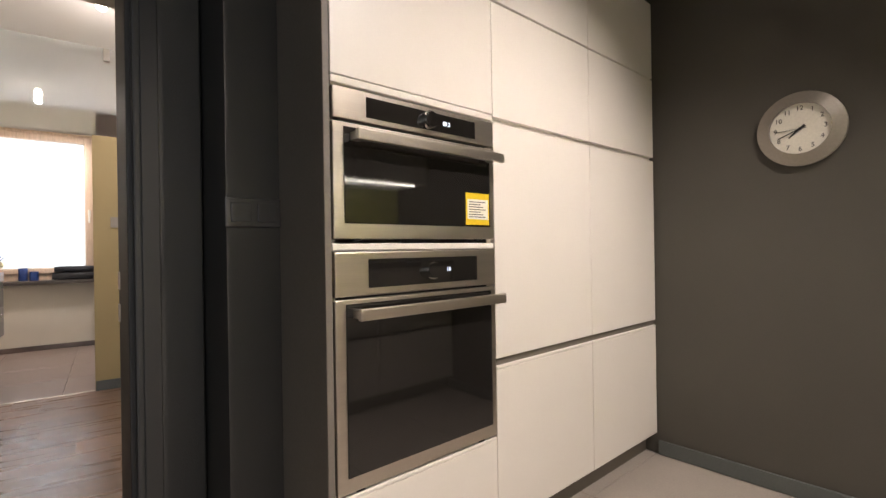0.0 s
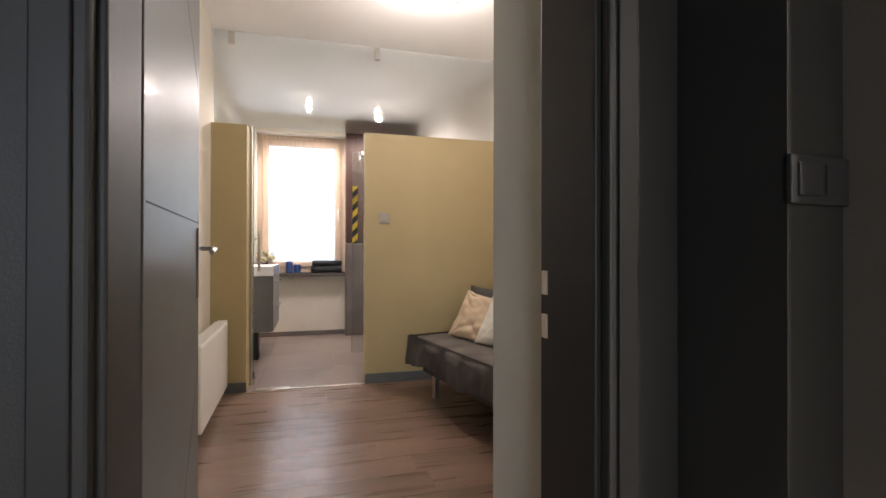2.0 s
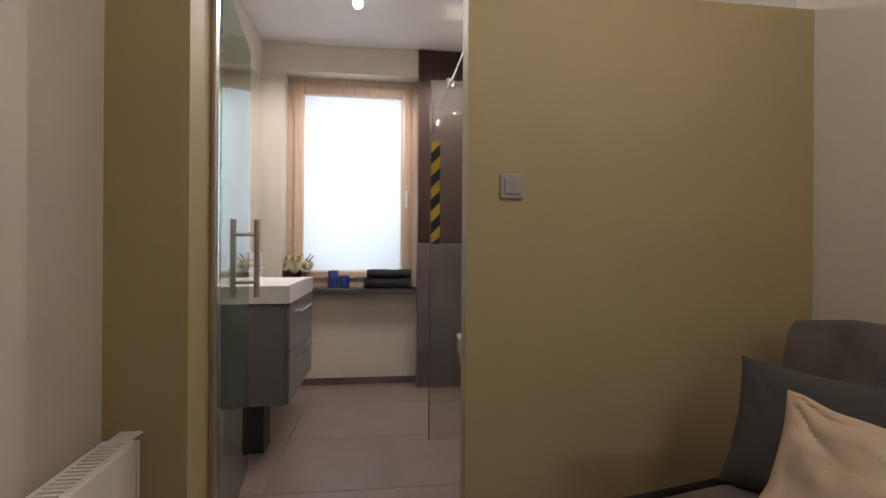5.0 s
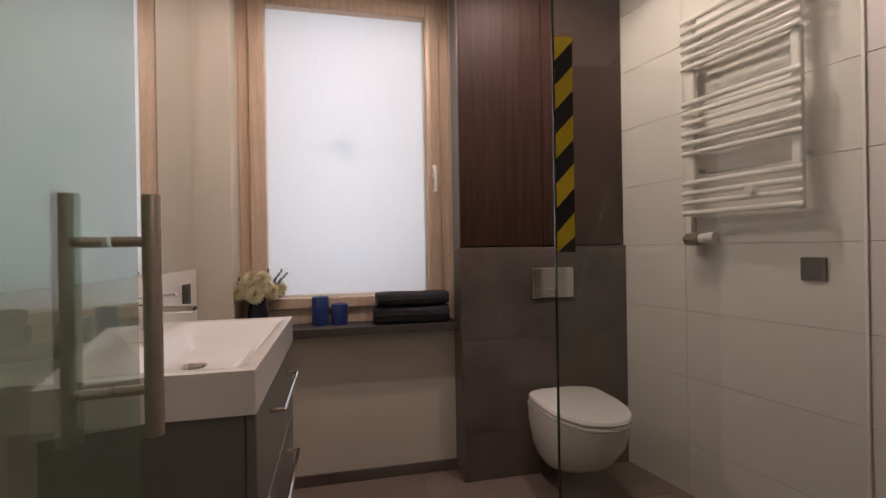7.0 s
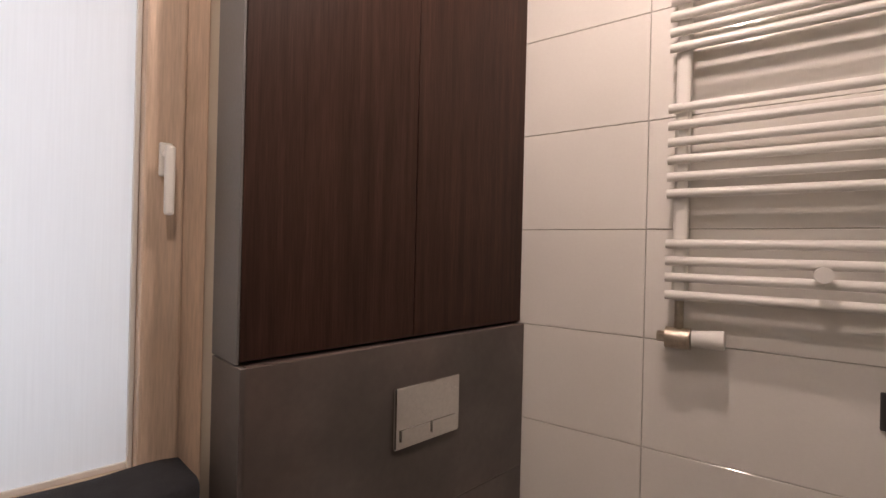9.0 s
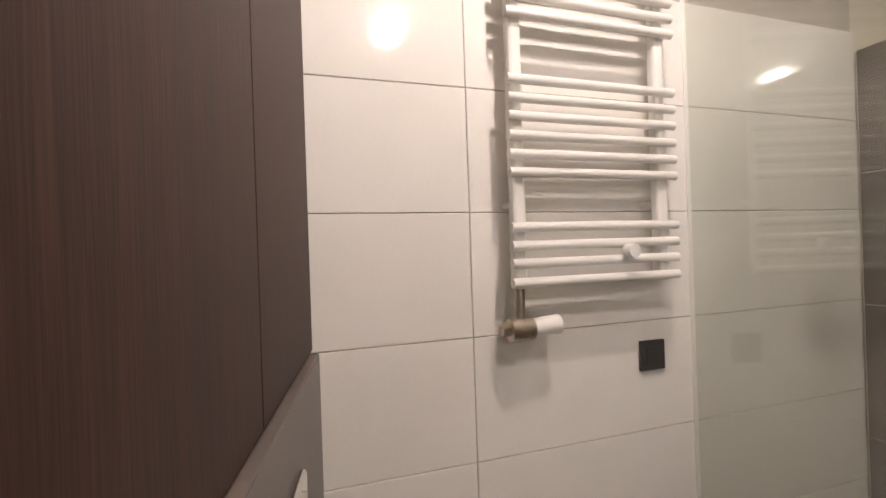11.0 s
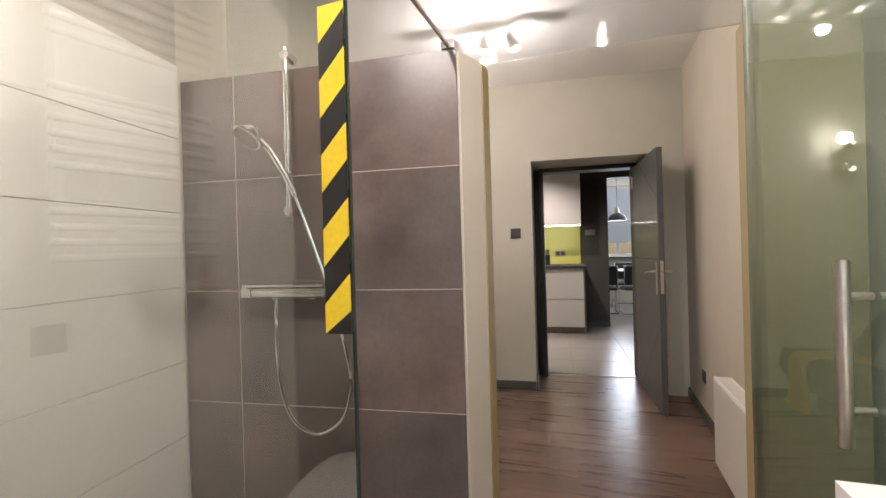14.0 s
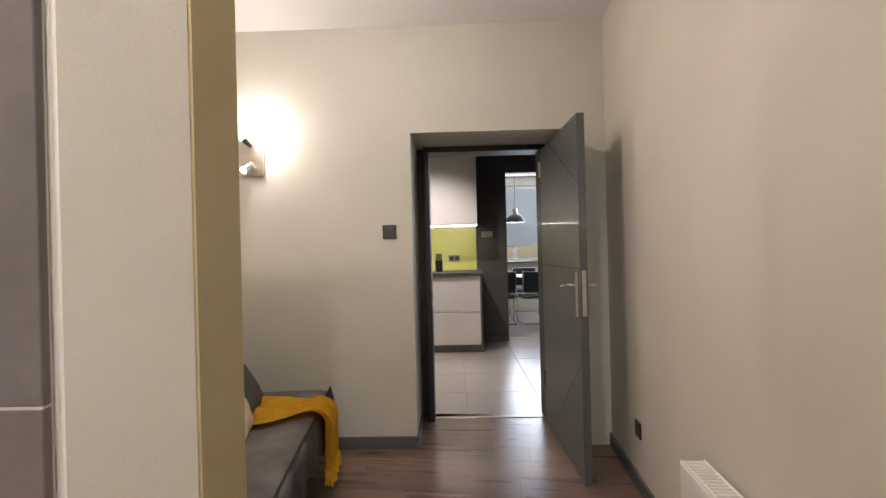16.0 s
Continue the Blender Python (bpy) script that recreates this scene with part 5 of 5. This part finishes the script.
def text_mesh(name, body, size, mat, parent, m, depth=0.0006):
    cu = bpy.data.curves.new(name, "FONT")
    cu.body, cu.size, cu.extrude = body, size, depth
    cu.align_x, cu.align_y = "CENTER", "CENTER"
    ob = bpy.data.objects.new(name, cu)
    scene.collection.objects.link(ob)
    bpy.context.view_layer.update()
    me = bpy.data.meshes.new_from_object(ob.evaluated_get(bpy.context.evaluated_depsgraph_get()))
    bpy.data.objects.remove(ob)
    me.materials.clear()
    me.materials.append(mat)
    o = new(name, me)
    o.parent = parent
    o.matrix_local = m
    return o


def oven(z0, z1, zc, label, digits, sticker):
    """A built-in oven: fascia with display and knob above zc, door with handle below."""
    t = thing("built_in_oven", KIT, label, "oven", "built-in ovens")
    a, b = COLS[0] + 0.004, COLS[1] - 0.004
    y = FV - 0.006
    part("body", box(B(), a + 0.025, b - 0.025, FV + 0.012, FV + 0.48, z0 + 0.02, z1 - 0.02), BLACK, t)
    part("fascia", box(B(), a, b, y, FV + 0.014, zc, z1, 0.003), STEEL, t, "brushed steel control fascia")
    hz = (z1 - zc)
    part("display", box(B(), a + 0.098, b - 0.088, y - 0.002, y - 0.0003, zc + hz * 0.17, z1 - hz * 0.17, 0.001), BLACK_GLASS, t, "black glass control display")
    kn = part("knob", cyl(B(), ((a + b) / 2 + 0.012, y - 0.002, (zc + z1) / 2), ((a + b) / 2 + 0.012, y - 0.026, (zc + z1) / 2), 0.022, 28), BLACK_GLASS, t, "round control knob", smooth=True)
    part("knob_ring", cyl(B(), ((a + b) / 2 + 0.012, y - 0.002, (zc + z1) / 2), ((a + b) / 2 + 0.012, y - 0.018, (zc + z1) / 2), 0.026, 28), CHROME, kn, "chrome knob ring", smooth=True)
    text_mesh("digits", digits, 0.017, DIGITS, t, Matrix.Translation(((a + b) / 2 + 0.085, y - 0.0024, (zc + z1) / 2)) @ pose(0, 0, 0, 90, 0, 0))
    zt = zc - 0.007
    d = part("door", box(B(), a, b, y + 0.002, FV + 0.012, z0, zt, 0.003), STEEL, t, "brushed steel oven door frame")
    part("window", box(B(), a + 0.030, b - 0.022, y - 0.001, y + 0.0015, z0 + 0.040, zt - 0.012, 0.001), BLACK_GLASS, d, "black glass oven window")
    hy = y - 0.048
    h = part("handle", box(B(), a + 0.045, b + 0.002, hy, hy + 0.016, zt - 0.052, zt - 0.022, 0.003), STEEL, d, "flat steel bar handle")
    for x in (a + 0.06, b - 0.03):
        part("handle_foot", box(B(), x - 0.012, x + 0.012, hy + 0.0165, y - 0.0012, zt - 0.048, zt - 0.026, 0.002), STEEL, h)
    for x in (a + 0.07, b - 0.07):
        part("foot", box(B(), x - 0.012, x + 0.012, y + 0.006, FV + 0.01, z0 - 0.005, z0 - 0.0005), BLACK, t)
    if sticker:
        st = part("sticker", box(B(), b - 0.135, b - 0.028, y - 0.0022, y - 0.0012, z0 + 0.046, z0 + 0.148, 0.0003), HAZARD_YELLOW, d, "yellow and white product sticker")
        part("sticker_paper", box(B(), b - 0.128, b - 0.034, y - 0.0028, y - 0.0023, z0 + 0.064, z0 + 0.128), PAPER_WHITE, st)
        for k in range(7):
            part("print_line", box(B(), b - 0.122, b - 0.045 - 0.012 * (k % 3), y - 0.0031, y - 0.0029, z0 + 0.070 + k * 0.008, z0 + 0.0725 + k * 0.008), BLACK, st)
    return t


oven(1.080, 1.470, 1.388, "steel and black glass built in microwave oven with a sticker", "80.2", True)
oven(0.425, 1.046, 0.930, "steel and black glass built in oven", "18", False)

# wall clock
ck = thing("wall_clock", KIT @ pose(2.3145, -1.13, 1.516, 0, 0, -90), "round silver rimmed wall clock with white dial", "clock")


def ring_disc(r0, r1, y0, y1, seg=48):
    bm = B()
    vs = [[bm.verts.new((r * math.cos(2 * math.pi * k / seg), y, r * math.sin(2 * math.pi * k / seg))) for k in range(seg)] for r, y in ((r0, y0), (r0, y1), (r1, (y0 + y1) / 2), (r1, y0))]
    for a, b in zip(vs, vs[1:] + vs[:1]):
        for k in range(seg):
            bm.faces.new((a[k], a[(k + 1) % seg], b[(k + 1) % seg], b[k]))
    return bm


part("back", cyl(B(), (0, 0, 0), (0, -0.020, 0), 0.140, 48), BLACK, ck)
part("rim", ring_disc(0.103, 0.150, -0.006, -0.040), SWITCH_GREY, ck, "matt silver clock rim", smooth=True)
part("dial", cyl(B(), (0, -0.0205, 0), (0, -0.024, 0), 0.106, 48), PAPER_WHITE, ck, "white clock dial")
for h in range(1, 13):
    a = math.radians(90 - 30 * h)
    text_mesh("numeral", str(h), 0.026, BLACK, ck, Matrix.Translation((0.083 * math.cos(a), -0.0246, 0.083 * math.sin(a))) @ pose(0, 0, 0, 90, 0, 0))
for name, ang, ln, w in (("hour_hand", 228, 0.050, 0.005), ("minute_hand", 247, 0.080, 0.0035), ("second_hand", 268, 0.078, 0.0012)):
    part(name, box(B(), -w / 2, w / 2, -0.029, -0.027, -0.022, ln, m=pose(0, 0, 0, 0, ang, 0)), BLACK, ck)
part("hub", cyl(B(), (0, -0.026, 0), (0, -0.031, 0), 0.005, 16), BLACK, ck)

light_switch(KIT @ pose(0.412, -0.2505, 1.16), SWITCH_DARK, "double charcoal light switch on the dark kitchen wall", 2)

# base units and wall cupboards along the south side
CV = -2.074
for k in range(4):
    u0 = -0.33 + k * 0.66
    t = thing("base_cabinet", KIT, "cream white kitchen base cabinet with two drawers", "cabinet", "base cabinets")
    part("body", box(B(), u0, u0 + 0.658, SV + 0.02, CV - 0.02, 0.09, 0.925, 0.001), WHITE_LACQUER, t)
    for z0, z1 in ((0.095, 0.478), (0.492, 0.90)):
        part("drawer", box(B(), u0 + 0.0015, u0 + 0.6565, CV - 0.0195, CV, z0, z1, 0.003), WHITE_LACQUER, t)
    part("plinth", box(B(), u0, u0 + 0.658, CV - 0.07, CV - 0.055, 0.0, 0.089), PANEL_BROWN, t)
    w = thing("wall_cupboard", KIT, "cream white handleless kitchen wall cupboard", "cupboard", "kitchen wall cupboards")
    part("body", box(B(), u0, u0 + 0.658, SV + 0.002, SV + 0.38, 1.56, 2.55, 0.001), WHITE_LACQUER, w)
    part("door", box(B(), u0 + 0.0015, u0 + 0.6565, SV + 0.3805, SV + 0.40, 1.562, 2.548, 0.003), WHITE_LACQUER, w)
sp2 = thing("side_panel", KIT, "dark brown side panel at the cabinet end", "panel")
part("panel", box(B(), -0.352, -0.332, SV + 0.02, CV + 0.004, 0.0, 0.925, 0.002), PANEL_BROWN, sp2)
wtp = thing("worktop", KIT, "grey laminate kitchen worktop", "worktop")
part("slab", box(B(), -0.372, 2.30, SV + 0.004, CV + 0.025, 0.927, 0.965, 0.004), WORKTOP, wtp)
spl = tagged(finish("splashback", box(B(), -0.33, 2.30, SV + 0.001, SV + 0.009, 0.967, 1.556, m=KIT), YELLOW_SPLASH), "lime yellow glass splashback", "splashback", kind="structure")
led = thing("led_strip", KIT, "lit white strip under the wall cupboards", "strip light")
part("profile", box(B(), -0.32, 2.2, SV + 0.352, SV + 0.378, 1.549, 1.5595, 0.002), STEEL, led)
part("diffuser", box(B(), -0.32, 2.2, SV + 0.356, SV + 0.374, 1.5445, 1.5488, 0.001), LED, led, "glowing diffuser")
socket(KIT @ pose(-0.03, SV + 0.0095, 1.13, 0, 0, 180), SWITCH_GREY, "grey double socket on the splashback", 2)
light_switch(KIT @ pose(-0.48, SV + 0.001, 1.44, 0, 0, 180), SWITCH_GREY, "grey double light switch on the taupe wall", 2)
kb = thing("knife_block", KIT @ pose(0.17, SV + 0.25, 0.966), "black knife block with knives on the worktop", "knife block")
part("block", box(B(), -0.045, 0.045, -0.06, 0.06, 0.0, 0.15, 0.006, m=Matrix.Shear("XY", 4, (0.0, 0.15))), BLACK, kb)
for k in range(4):
    part("knife_handle", box(B(), -0.035 + k * 0.02, -0.022 + k * 0.02, -0.02, 0.005, 0.15, 0.235, 0.004), BLACK, kb)
# fittings added at the two unseen fill lights
for x, y in ((1.45, -4.75), (0.50, -4.30)):
    ks = thing("ceiling_spotlight", pose(x, y, CEIL + 0.004), "unseen round white ceiling spot, added as kitchen fill light", "ceiling lamp", "kitchen spots")
    part("ring", cyl(B(), (0, 0, -0.02), (0, 0, 0), 0.055, 28), WHITE_ENAMEL, ks)
    part("bulb", cyl(B(), (0, 0, -0.026), (0, 0, -0.0205), 0.040, 28), BULB, ks)

# ---- dining room beyond ----
dw = thing("window", KIT, "wide window with white roller blind behind the table", "window", kind="structure")
for u0, u1, z0, z1 in ((-2.3, -2.24, 0.98, 2.5), (-0.31, -0.25, 0.98, 2.5), (-2.24, -0.31, 2.44, 2.5), (-2.24, -0.31, 0.98, 1.03), (-1.30, -1.24, 1.03, 2.44)):
    part("frame", box(B(), u0, u1, LV - 0.12, LV - 0.05, z0, z1, 0.004), WHITE_ENAMEL, dw)
db = thing("roller_blind", KIT, "white roller blind drawn most of the way", "blind")
part("fabric", box(B(), -2.24, -0.31, LV - 0.044, LV - 0.0432, 1.28, 2.44), BLIND, db)
part("bottom_bar", box(B(), -2.24, -0.31, LV - 0.048, LV - 0.040, 1.268, 1.28, 0.002), WHITE_ENAMEL, db)
dp = part("pane", box(B(), -2.24, -0.31, LV - 0.09, LV - 0.085, 1.03, 2.44), WINDOW_GLASS, dw)
dp.visible_shadow = False
dsl = thing("window_sill", KIT, "dark sill below the dining room window", "window sill", kind="structure")
part("slab", box(B(), -2.34, -0.21, LV - 0.04, LV + 0.14, 0.945, 0.975, 0.004), WORKTOP, dsl)
tb = thing("dining_table", KIT @ pose(-1.15, -4.75, 0), "dark topped dining table", "table")
part("tabletop", box(B(), -0.70, 0.70, -0.42, 0.42, 0.72, 0.755, 0.006), BLACK, tb)
for x in (-0.64, 0.64):
    for y in (-0.36, 0.36):
        part("leg", box(B(), x - 0.025, x + 0.025, y - 0.025, y + 0.025, 0, 0.72, 0.004), BLACK, tb)


def dining_chair(m):
    t = thing("dining_chair", m, "black cantilever chair with chrome tube frame", "chair", "chairs at the table")
    part("seat", soft_box(-0.21, 0.21, -0.21, 0.21, 0.42, 0.47, 0.02, (4, 4, 4), 0.002, 2), BLACK, t, smooth=True)
    part("backrest", soft_box(-0.21, 0.21, 0.19, 0.23, 0.52, 0.86, 0.018, (4, 4, 4), 0.002, 3), BLACK, t, smooth=True)
    for x in (-0.22, 0.22):
        bm = B()
        tube(bm, [(x, 0.215, 0.86), (x, 0.205, 0.55), (x, 0.15, 0.43), (x, -0.18, 0.43), (x, -0.21, 0.40), (x, -0.21, 0.05), (x, -0.18, 0.012), (x, 0.22, 0.012)], 0.011, 8)
        part("frame_tube", bm, CHROME, t, smooth=True)
    part("rear_bar", cyl(B(), (-0.22, 0.22, 0.012), (0.22, 0.22, 0.012), 0.011, 8), CHROME, t)
    return t


first = dining_chair(KIT @ pose(-0.80, -4.22, 0))
copy_thing(first, KIT @ pose(-1.32, -4.20, 0, 0, 0, 6))
copy_thing(first, KIT @ pose(-0.82, -5.30, 0, 0, 0, 180))
copy_thing(first, KIT @ pose(-1.36, -5.30, 0, 0, 0, 176))
pl = thing("pendant_lamp", KIT @ pose(-1.13, -4.75, 0), "black industrial dome pendant lamp over the table", "pendant lamp")
part("shade", lathe(B(), [(0.175, 1.70), (0.172, 1.715), (0.150, 1.775), (0.10, 1.825), (0.055, 1.845), (0.052, 1.84), (0.095, 1.815), (0.145, 1.765), (0.168, 1.702)], (0, 0, 0), 32), BLACK, pl, smooth=True)
part("cap", cyl(B(), (0, 0, 1.845), (0, 0, 1.94), 0.045, 20), STEEL, pl, "steel lamp cap", smooth=True)
part("cord", cyl(B(), (0, 0, 1.94), (0, 0, CEIL), 0.004, 8), BLACK, pl)
